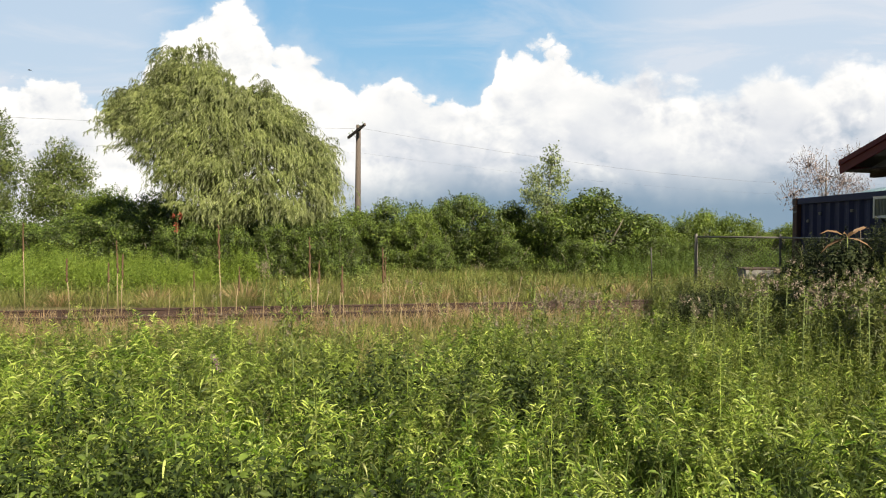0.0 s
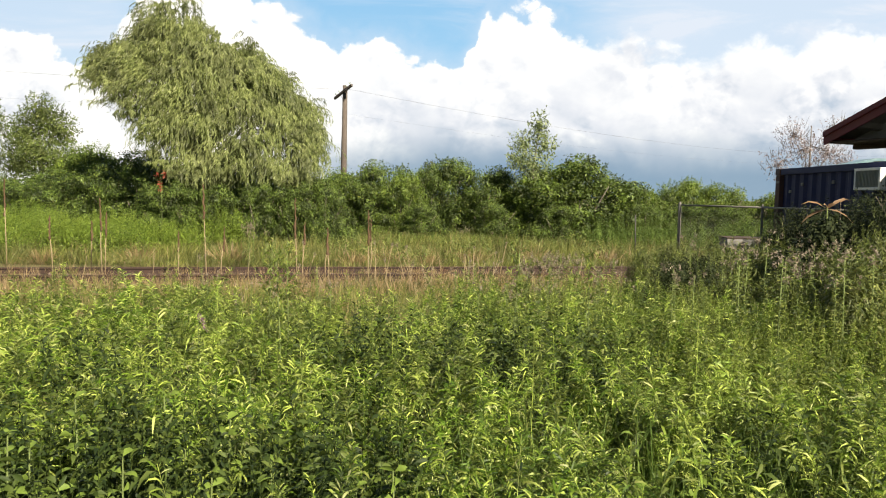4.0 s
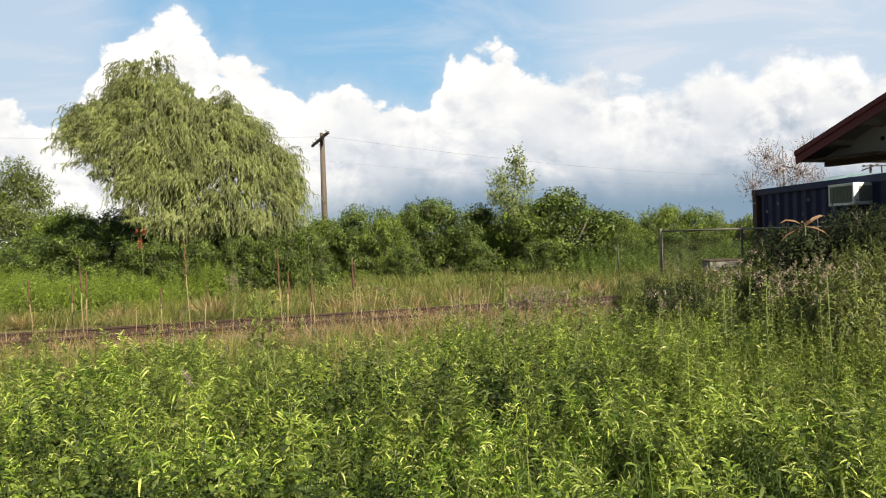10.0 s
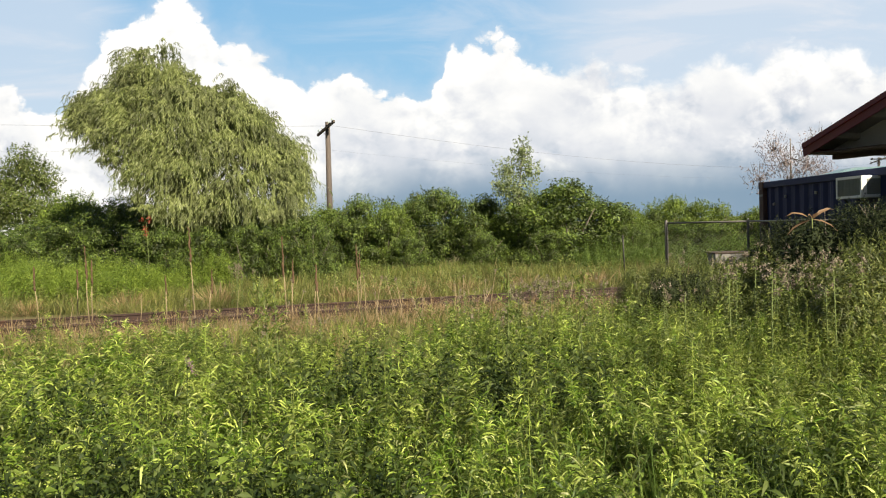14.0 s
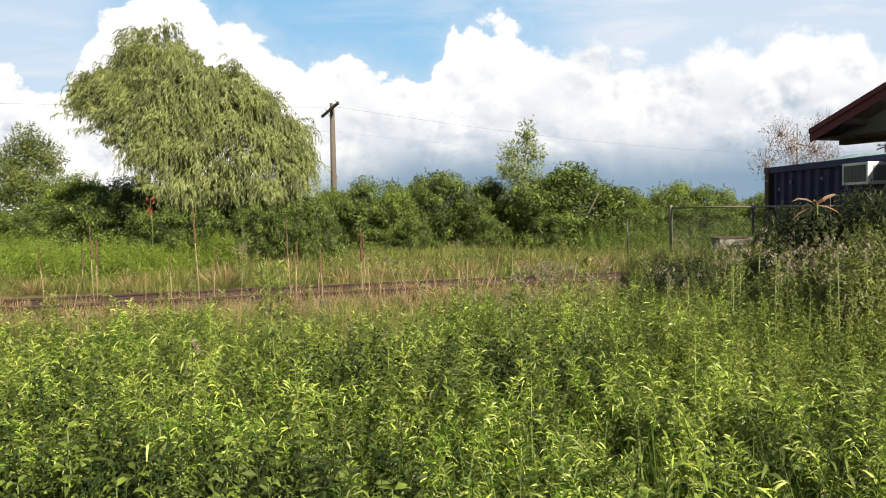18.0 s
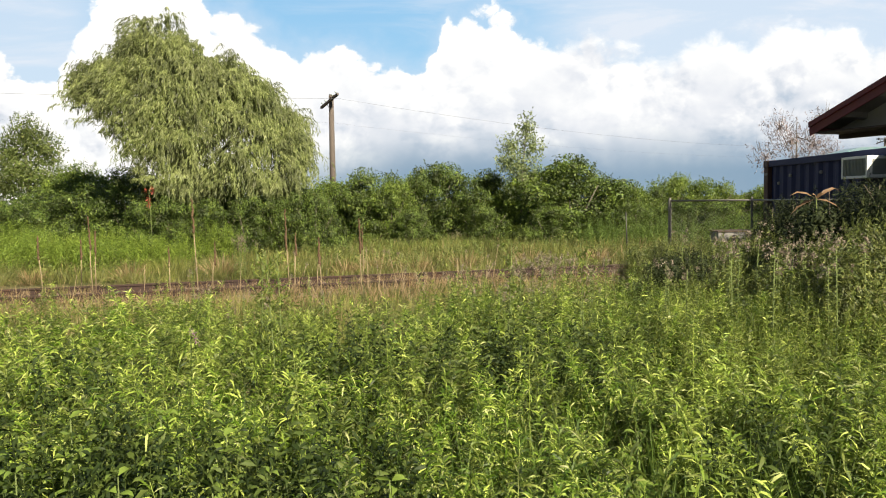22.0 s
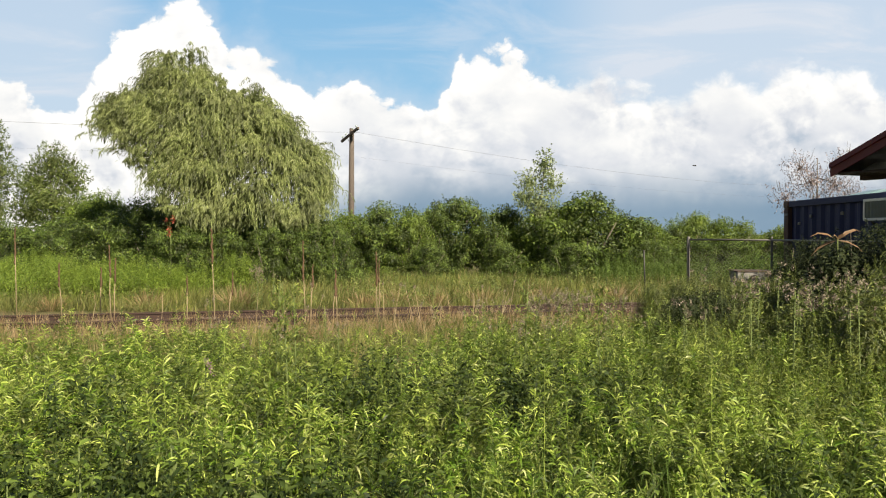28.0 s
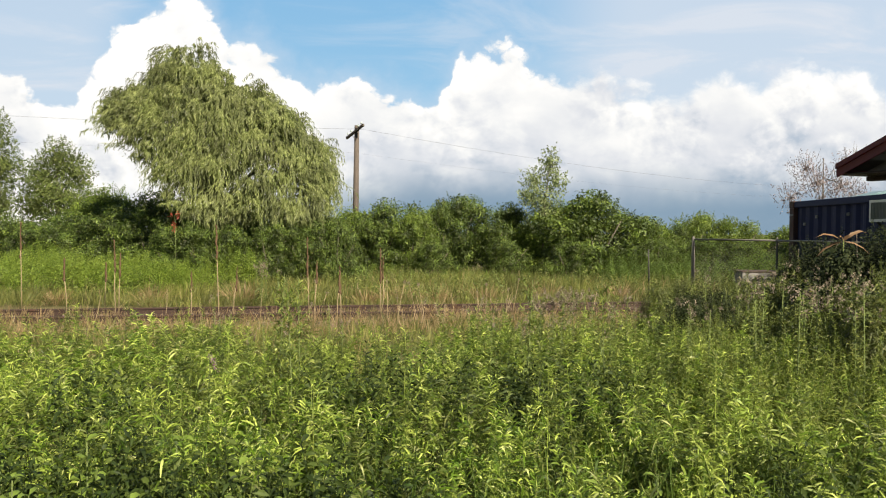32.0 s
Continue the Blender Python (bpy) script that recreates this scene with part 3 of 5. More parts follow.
def crown(name, n, lumps, mat, size=0.12, ratio=0.5, droop=0.25, shell=0.4, sprays=0.0):
    P, d = lump_points(n, lumps, shell)
    w = rng.normal(size=P.shape)
    way = unit(w - d * (w * d).sum(1, keepdims=True) * 0.8 + d * 0.35)
    ln = rng.uniform(0.7, 1.4, n) * size
    pieces = [leaves(P, way, ln, ln * ratio, droop, face=d * 1.1 + np.array([0, 0, 0.3]) + rng.normal(size=P.shape) * 0.5, flat=True)]
    if sprays:
        m = int(n * sprays / 14)
        B, e = lump_points(m, lumps, 0.1)
        e = unit(e * 0.6 + np.array([0, 0, 0.7]) + rng.normal(size=e.shape) * 0.25)
        L = rng.uniform(1.6, 3.2, m) * size
        t = rng.random((m, 14))
        Q = (B[:, None] + e[:, None] * (L[:, None] * t)[..., None]).reshape(-1, 3)
        w2 = unit(np.repeat(e, 14, 0) * 0.5 + rng.normal(size=Q.shape) * 0.7)
        l2 = rng.uniform(0.6, 1.1, len(Q)) * size
        pieces.append(leaves(Q, w2, l2, l2 * ratio, droop, face=np.repeat(e, 14, 0) + rng.normal(size=Q.shape) * 0.7, flat=True))
    V, F = joined(pieces)
    return mesh_np(name, V, F, mat)


def limb_set(owner, height, spread, n, r):
    for i in range(n):
        a = 6.28 * i / n + rng.uniform(-0.4, 0.4)
        k = rng.uniform(0.5, 1.0)
        tip = (math.cos(a) * spread * k, math.sin(a) * spread * k, height * rng.uniform(0.6, 0.95))
        mid = (tip[0] * 0.35, tip[1] * 0.35, tip[2] * 0.5)
        bm = bmesh.new()
        tube(bm, [(rng.uniform(-0.1, 0.1), rng.uniform(-0.1, 0.1), -0.1), mid, tip], [r, r * 0.7, r * 0.25], 6)
        part("stem", bm, BARK_GREY, owner)


def build_bush(label, mat, n, w, h, size=0.098, shell=0.55, sprays=0.12):
    b = thing("shrub", label, "shrub", group="hedge shrubs")
    limb_set(b, h * 0.8, w * 0.35, 6, 0.05)
    lumps = [((0, 0, h * 0.38), (w * 0.30, w * 0.30, h * 0.34))]
    for i in range(34):
        a = i * 2.4 + rng.uniform(-0.4, 0.4)
        z = rng.uniform(0.10, 0.92)
        rr = math.sqrt(max(0.02, 1 - (z / 0.98) ** 2)) * rng.uniform(0.26, 0.50) * w
        q = rng.uniform(0.07, 0.16)
        lumps.append(((math.cos(a) * rr, math.sin(a) * rr, h * z), (w * q, w * q, h * q * 0.85)))
    lumps.append(((0, 0, h * 0.8), (w * 0.17, w * 0.17, h * 0.17)))
    part("crown", crown("shrub_crown", n, lumps, mat, size, 0.55, 0.25, shell, sprays), mat, b)
    return b


def sight_x(px, Y):
    return (px - 784) / 1279.0 * Y


def sight_z(py, Y):
    return 2.0 + (415 - py) / 1279.0 * Y


def scaled(x, y, z, rz, sx, sz):
    return pose(x, y, z, 0, 0, rz) @ Matrix.Diagonal((sx, sx, sz, 1))


def build_hedge():
    dark = [build_bush("dense dark green broadleaf shrub in the hedge", HEDGE_DARK, 16500, 4.0, 3.2, 0.088) for _ in range(3)]
    light = [build_bush("bright yellow-green broadleaf shrub in the hedge", HEDGE_LIGHT, 15000, 4.0, 3.2, 0.092) for _ in range(2)]
    # run of the hedge: bearing, distance, height of the top, width in metres, tone
    HEDGE = ((-60, 33, 372, 5, 0), (30, 34, 395, 4, 0), (110, 31, 385, 4.4, 0), (180, 33, 345, 4.5, 1), (245, 32, 352, 4.8, 0),
             (330, 26.4, 374, 3.6, 0), (405, 26.0, 404, 3.2, 0), (480, 26.4, 400, 3.6, 0), (555, 26.6, 390, 3.4, 0), (265, 27.3, 364, 3.4, 0), (300, 32, 366, 4.6, 0), (380, 32.5, 372, 4.8, 0), (460, 32, 374, 4.8, 1), (535, 32, 378, 4.6, 0), (355, 27.0, 388, 3.2, 0), (440, 27.2, 396, 3.2, 0), (215, 28, 378, 3.6, 0), (60, 29, 402, 3.6, 0), (140, 28.5, 394, 3.4, 0), (622, 32, 372, 4.0, 1), (660, 31, 388, 3.2, 0), (700, 31, 362, 3.6, 0),
             (748, 33, 386, 3.6, 1), (802, 32, 352, 4.2, 0), (866, 32, 368, 3.6, 0), (925, 34, 390, 4, 0), (300, 24.4, 408, 2.4, 0), (352, 24.2, 406, 2.2, 0), (412, 24.4, 409, 2.4, 0), (470, 24.6, 402, 2.2, 0), (530, 24.8, 402, 2.4, 0), (588, 25.5, 396, 2.4, 0))
    HEDGE_RIGHT = ((772, 31.4, 368, 2.4, 0), (722, 30.4, 374, 2.4, 1), (895, 32.5, 372, 2.6, 1), (985, 31, 358, 4.6, 1), (1045, 30, 344, 5.4, 0), (1095, 31, 372, 3.6, 0), (1148, 33, 394, 3.2, 1), (1182, 34, 402, 2.8, 0), (1216, 34, 382, 3.0, 1), (1244, 35, 376, 2.2, 1), (1296, 34, 388, 3.2, 1),
                   (1340, 36, 416, 3, 0), (1384, 36, 402, 3.2, 1), (1420, 36, 398, 4.0, 1), (1480, 38, 400, 5, 1), (1570, 38, 395, 5, 1), (1660, 38, 390, 5, 1), (890, 29, 425, 2.4, 0), (1000, 28, 430, 2.4, 0), (1110, 29, 425, 2.6, 0), (1160, 30, 428, 2.6, 0), (1240, 31, 425, 3.0, 0), (1310, 31, 428, 3.0, 0), (760, 29, 432, 2.4, 0))
    used = set()
    for i, (px, Y, py, w, tone) in enumerate(HEDGE + HEDGE_RIGHT):
        src = (dark, light)[tone][i % (3, 2)[tone]]
        h = sight_z(py, Y)
        m = scaled(sight_x(px, Y), Y, 0, (i * 67) % 360, w / 4.0, h / 3.15)
        if src not in used:
            used.add(src)
            src.matrix_basis = m
        else:
            ob = copy_thing(src, Matrix())
            ob.matrix_basis = m


def build_tree(name, label, at, height, lumps, mat, n, size, ratio=0.55, droop=0.3, shell=0.75, trunk=0.12, lean=0.0, twigs=0):
    t = thing(name, label, "tree", (*at, 0))
    bm = bmesh.new()
    tube(bm, [(0, 0, -0.2), (0.05, 0.03, height * 0.3), (lean * 0.4, 0, height * 0.6), (lean, 0, height * 0.93)], [trunk, trunk * 0.8, trunk * 0.5, trunk * 0.12], 8)
    part("trunk", bm, BARK_GREY, t)
    for c, r in lumps:
        bm = bmesh.new()
        z0 = max(height * 0.15, c[2] - r[2] * 1.1)
        tube(bm, [(lean * z0 / height, 0, z0), (c[0] * 0.55, c[1] * 0.55, c[2] * 0.85), c], [trunk * 0.35, trunk * 0.22, trunk * 0.06], 5)
        part("limb", bm, BARK_GREY, t)
    part("crown", crown("tree_crown", n, lumps, mat, size, ratio, droop, shell, 0.35), mat, t)
    if twigs:
        B, d = lump_points(twigs, lumps, 1.0)
        T = B + unit(d * 0.6 + np.array([0, 0, 0.8])) * rng.uniform(0.12, 0.32, twigs)[:, None]
        V, F = stems(B - (T - B) * 0.4, T, 0.007, 0.003)
        tagged(part("twig_spray", mesh_np("twig_spray", V, F, BARK_GREY), BARK_GREY, t), kind="stuff")
    return t


def build_trees():
    Y = 31.0
    build_tree("sapling_tree", "slender pale green young tree above the hedge", (sight_x(952, Y), Y), sight_z(268, Y),
               [((0.3, 0, 5.0), (0.45, 0.45, 0.7)), ((-0.35, 0.1, 4.3), (0.55, 0.5, 0.6)), ((0.55, 0, 4.2), (0.5, 0.5, 0.6)), ((0.0, 0, 3.4), (0.95, 0.8, 0.6)), ((-0.55, 0, 3.6), (0.5, 0.5, 0.5)), ((0.1, 0, 2.6), (0.9, 0.8, 0.6))],
               SAPLING_LEAF, 4200, 0.10, 0.6, shell=1.0, trunk=0.06, lean=0.3)
    Y = 41.0
    build_tree("roadside_tree", "upright green broadleaf tree behind the hedge", (sight_x(92, Y), Y), sight_z(250, Y),
               [((0.1, 0, 6.1), (1.0, 1, 1.1)), ((-0.9, 0, 5.0), (1.1, 1, 1.2)), ((1.1, 0, 5.2), (1.0, 1, 1.0)), ((-0.2, 0, 3.9), (1.9, 1.5, 1.2)), ((-1.2, 0, 3.2), (0.9, 1, 1.0)), ((1.1, 0, 3.3), (1.0, 1, 0.9))],
               POPLAR_LEAF, 19000, 0.115, 0.55, shell=1.0, trunk=0.14)
    build_tree("roadside_tree", "tall thin-crowned green tree at the hedge's end", (sight_x(-40, 40), 40), sight_z(205, 40),
               [((0.6, 0, 7.4), (1.0, 1, 1.2)), ((-0.9, 0, 6.6), (1.2, 1, 1.2)), ((1.2, 0, 5.6), (0.9, 1, 1.3)), ((-0.2, 0, 4.6), (1.7, 1.4, 1.6)), ((1.0, 0, 3.4), (1.0, 1, 1.0))],
               POPLAR_LEAF, 17000, 0.115, 0.55, shell=1.0, trunk=0.15)
    build_tree("roadside_tree", "low yellow-green willow scrub behind the hedge", (sight_x(175, 38), 38), 4.3,
               [((0, 0, 3.4), (1.3, 1, 0.9)), ((0.9, 0, 2.8), (1.0, 1, 0.9)), ((-0.9, 0, 2.8), (1, 1, 0.9))],
               HEDGE_LIGHT, 6000, 0.13, 0.35, shell=0.7, trunk=0.08)
    Y = 25.0
    build_tree("withered_tree", "half-bare tree with withered pinkish-brown leaves", (sight_x(1445, Y), Y), sight_z(262, Y),
               [((-0.6, 0, 4.3), (0.55, 0.5, 0.5)), ((0.9, 0, 4.5), (0.55, 0.5, 0.5)), ((-0.2, 0, 3.8), (0.9, 0.6, 0.6)), ((0.6, 0, 3.7), (0.9, 0.6, 0.7)), ((-1.1, 0, 3.3), (0.5, 0.5, 0.6)), ((1.2, 0, 3.3), (0.5, 0.5, 0.6))],
               DEAD_PINK, 3300, 0.07, 0.4, shell=1.0, trunk=0.07, twigs=300)


WILLOW_AT = (sight_x(400, 28.0), 28.0)


def build_willow():
    """Leaning willow: limbs, and a dome of hanging bundles of long strands, gathered into boughs that rock."""
    w = thing("willow_tree", "large leaning willow with long drooping silvery green strands", "tree", (*WILLOW_AT, 0))
    Y, k = 28.0, 28.0 / 1279.0
    bm = bmesh.new()
    tube(bm, [(0, 0, -0.3), (-0.1, 0, 1.4), (-0.7, 0.1, 3.2), (-1.5, 0, 5.2), (-1.9, 0, 7.2)], [0.42, 0.36, 0.3, 0.2, 0.08], 12)
    part("trunk", bm, BARK_GREY, w)
    # the crown's upper outline and the hem of its fringe
    TOP = ((190, 212), (208, 176), (236, 162), (258, 162), (274, 134), (290, 100), (315, 92), (340, 100), (364, 126), (394, 148), (416, 170), (446, 160), (476, 190), (508, 224), (538, 252), (556, 280), (570, 330), (580, 366))
    HEM = ((190, 226), (215, 266), (246, 282), (268, 316), (288, 366), (310, 400), (360, 414), (450, 408), (550, 408), (580, 376))
    ax, az_ = np.array(TOP, float).T
    hx, hz = np.array(HEM, float).T
    crest = lambda px: 2.0 + (415 - np.interp(px, ax, az_)) * k
    hem = lambda px: 2.0 + (415 - np.interp(px, hx, hz)) * k

    def skin(px, a, f):
        """A point of the dome: place across, angle from the front (-1) over the crest (0) to the back, and depth under the skin."""
        deep = 3.0 * np.sqrt(np.clip(1 - ((px - 385) / 225.0) ** 2, 0.05, 1)) * np.clip((crest(px) - hem(px)) / 3.0, 0.25, 1)
        z = hem(px) + (crest(px) - hem(px)) * np.cos(a * 1.5) * f
        dy = deep * np.sin(a * 1.5) * f
        near = 1 + dy / Y
        return np.stack([(px - 784) * k * near - WILLOW_AT[0], dy, 2.0 + (z - 2.0) * near], -1)

    boughs, cells = [], {}
    while sum(len(v) for v in cells.values()) < 560:
        px, a = rng.uniform(193, 578), rng.uniform(-1.0, 0.45)
        if rng.random() * 7.0 > float(crest(px) - hem(px)) + 1.2:
            continue
        cells.setdefault((int((px - 160) // 62), int((a + 1.0) // 0.36)), []).append((px, a))
    for (ci, cj), tufts in sorted(cells.items()):
        px, a = np.array(tufts).T
        c = len(tufts)
        mid = skin(px.mean(), a.mean(), 0.8)
        bm = bmesh.new()
        j = (-0.5 - 0.1 * cj, 0.0, min(mid[2] * 0.6, 4.2))
        tube(bm, [j, (mid[0] * 0.6 - 0.25, mid[1] * 0.5, mid[2] * 0.8 + 0.5), tuple(mid)], [0.11, 0.065, 0.02], 6)
        part("limb", bm, BARK_GREY, w)
        n0 = 12
        O = skin(px, a, rng.uniform(0.86, 1.0, c) + 0.03 * (rng.random(c) < 0.16))
        room = np.clip((O[:, 2] - hem(px - 12)) + 0.1, 0.3, 9)
        out = np.stack([np.clip((px - 330) / 150, -0.4, 1) * 0.5 + rng.normal(0, 0.3, c), np.sin(a * 1.5) * 0.8, 0.1 + 0 * px], 1) * rng.uniform(0.5, 1.0, c)[:, None] + np.array([-0.08, 0, 0.05])
        fall = np.minimum(rng.uniform(0.55, 1.6, c) * (1.25 - 0.4 * np.clip((px - 300) / 200, 0, 1)), room)
        O, out, fall, room = (np.repeat(q, n0, 0) for q in (O, out, fall, room))
        n = c * n0
        O = O + rng.normal(size=O.shape) * np.array([0.19, 0.19, 0.13])
        out = out + rng.normal(size=O.shape) * np.array([0.13, 0.13, 0.03])
        fall = fall * rng.uniform(0.4, 1.15, n)
        m = 34
        t = np.linspace(0.02, 1, m)[None, :] + rng.uniform(-0.012, 0.012, (n, m))
        rise = rng.uniform(0.05, 0.3, (n, 1))
        P = O[:, None] + out[:, None] * (1 - (1 - t) ** 2)[..., None] + (rng.normal(size=(n, 1, 3)) * 0.06) * (t ** 2)[..., None]
        P[..., 2] -= fall[:, None] * np.clip(t, 0, 1.1) ** 1.6 - rise * np.sin(np.clip(t, 0, 1) * 2.4)
        P = P.reshape(-1, 3)
        run = np.repeat(out, m, 0) * np.repeat((1 - t.ravel())[:, None], 3, 1) * 1.4
        way = rng.normal(size=P.shape) * np.array([0.3, 0.3, 0.2]) + run + np.array([-0.1, 0, -0.7])
        ln = rng.uniform(0.10, 0.19, len(P))
        d = unit(np.repeat(out * np.array([1, 1, 0.2]) + np.array([0, -0.15, 0.25]), m, 0))
        V, F = leaves(P, way, ln, ln * 0.17, 0.15, face=d + rng.normal(size=P.shape) * 0.6, flat=True)
        boughs.append(part("bough", mesh_np("bough", V, F, WILLOW_LEAF), WILLOW_LEAF, w))
    # shaded leaves within
    n = 17000
    px, a = rng.uniform(210, 574, n), rng.uniform(-1.0, 0.8, n)
    P = skin(px, a, rng.uniform(0.6, 0.9, n))
    ln = rng.uniform(0.10, 0.18, n)
    V, F = leaves(P, rng.normal(size=P.shape) * 0.5 + np.array([0, 0, -0.9]), ln, ln * 0.24, 0.2, flat=True)
    tagged(part("inner_foliage", mesh_np("inner_foliage", V, F, WILLOW_LEAF), WILLOW_LEAF, w), kind="stuff")
    return w, boughs


def build_red_sprig():
    s = thing("scarlet_sprig", "small sprig of scarlet leaves at the hedge's edge", "plant", (sight_x(300, 23.6), 23.6, 0))
    bm = bmesh.new()
    tube(bm, [(0, 0, 0), (0.05, 0, 1.4), (0.02, 0, 2.5)], [0.012, 0.01, 0.005], 5)
    part("stem", bm, GREEN_STALK, s)
    part("leaves", crown("scarlet", 90, [((0.12, 0, 2.5), (0.07, 0.07, 0.12)), ((-0.13, 0, 2.48), (0.06, 0.06, 0.12)), ((0.0, 0, 2.15), (0.06, 0.08, 0.24))], RED_LEAF, 0.075, 0.4, shell=1.0), RED_LEAF, s)


# ---- container with window air conditioner ----
CX0, CX1, CY0, CY1, CZ = 6.12, 8.55, 6.9, 12.98, 2.59


def build_container():
    c = thing("shipping_container", "dark blue corrugated steel shipping container with brown corner posts", "container")
    # corrugated long side, flutes upright
    bm = bmesh.new()
    y, pts = CY0 + 0.16, []
    while y < CY1 - 0.2:
        pts += [(CX0 + 0.035, y), (CX0 + 0.035, y + 0.07), (CX0 + 0.071, y + 0.139), (CX0 + 0.071, y + 0.209)]
        y += 0.278
    lo = [bm.verts.new((a, b, 0.3)) for a, b in pts]
    hi = [bm.verts.new((a, b, CZ - 0.1)) for a, b in pts]
    for i in range(len(pts) - 1):
        bm.faces.new((lo[i], hi[i], hi[i + 1], lo[i + 1]))
    part("side_wall", bm, BLUE_PAINT, c)
    boxed("side_wall", (CX0 + 0.09, CY0 + 0.1, 0.3), (CX1, CY1 - 0.06, CZ - 0.06), BLUE_PAINT, c)
    boxed("top_rail", (CX0, CY0 + 0.16, CZ - 0.11), (CX0 + 0.085, CY1 - 0.165, CZ - 0.004), BLUE_PAINT, c, 0.008)
    boxed("bottom_rail", (CX0, CY0 + 0.16, 0.16), (CX0 + 0.1, CY1 - 0.165, 0.31), BLUE_PAINT, c, 0.008)
    for yy in (CY0, CY1 - 0.16):
        boxed("corner_post", (CX0 - 0.006, yy, 0.18), (CX0 + 0.16, yy + 0.16, CZ - 0.12), RUST_BROWN, c, 0.01, "rust-brown corner post")
        for z in (0.05, CZ - 0.118):
            boxed("corner_casting", (CX0 - 0.012, yy - 0.005, z), (CX0 + 0.17, yy + 0.17, z + 0.122), RUST_BROWN, c, 0.012)
    boxed("end_frame", (CX0 + 0.17, CY1 - 0.055, 0.2), (CX1, CY1, CZ), RUST_BROWN, c, 0.01)
    boxed("roof", (CX0 + 0.086, CY0 + 0.16, CZ - 0.058), (CX1, CY1 - 0.06, CZ - 0.012), BLUE_PAINT, c)
    for yy in (CY0 + 0.2, CY1 - 0.6):
        boxed("support_block", (CX0 + 0.05, yy, -0.1), (CX0 + 0.5, yy + 0.4, 0.16), GREY_BOARD, c, 0.01)
    # small vents and pale patches on the wall
    for yy, z in ((12.05, 2.28), (11.1, 2.3), (12.45, 2.16)):
        boxed("vent_cover", (CX0 + 0.015, yy, z), (CX0 + 0.034, yy + 0.07, z + 0.05), GREY_BOARD, c, 0.006)
    boxed("plate", (CX0 - 0.012, CY1 - 0.15, 2.33), (CX0 - 0.007, CY1 - 0.02, 2.37), GREY_BOARD, c)

    ac = thing("air_conditioner", "white window air conditioner jutting from the container's wall on a bracket", "air conditioner", (CX0, 9.56, 2.19))
    D, W, Hh = 0.21, 0.60, 0.30
    bm = bmesh.new()
    box(bm, (-D, 0, 0), (0.09, W, Hh), 0.018)
    casing = part("casing", bm, WHITE_ENAMEL, ac)
    for lo_, hi_ in (((-D - 0.014, 0.0, 0), (-D - 0.001, 0.035, Hh)), ((-D - 0.014, W - 0.035, 0), (-D - 0.001, W, Hh)), ((-D - 0.014, 0.036, 0), (-D - 0.001, W - 0.036, 0.035)), ((-D - 0.014, 0.036, Hh - 0.035), (-D - 0.001, W - 0.036, Hh))):
        boxed("grille_frame", lo_, hi_, WHITE_ENAMEL, ac, 0.003)
    grille = boxed("grille_back", (-D - 0.005, 0.036, 0.036), (-D - 0.001, W - 0.036, Hh - 0.036), DARK_GRILLE, ac)
    for i in range(16):
        yy = 0.05 + i * (W - 0.1) / 15
        boxed("grille_fin", (-D - 0.012, yy, 0.036), (-D - 0.0055, yy + 0.01, Hh - 0.036), DARK_GRILLE, grille)
    boxed("side_panel", (-D + 0.06, -0.005, 0.045), (0.035, 0.001, Hh - 0.045), DARK_GRILLE, casing, 0.002, "grey side louvre panel")
    for i in range(5):
        boxed("side_louvre", (-D + 0.075, -0.011, 0.07 + i * 0.036), (0.02, -0.0052, 0.085 + i * 0.036), GREY_BOARD, casing)
    bm = bmesh.new()
    tube(bm, [(-D + 0.04, 0.1, 0.0), (0.04, 0.1, -0.22)], [0.014, 0.014], 6)
    part("bracket", bm, DARK_METAL, ac)
    bm = bmesh.new()
    tube(bm, [(-D + 0.04, W - 0.1, 0.0), (0.04, W - 0.1, -0.22)], [0.014, 0.014], 6)
    part("bracket", bm, DARK_METAL, ac)


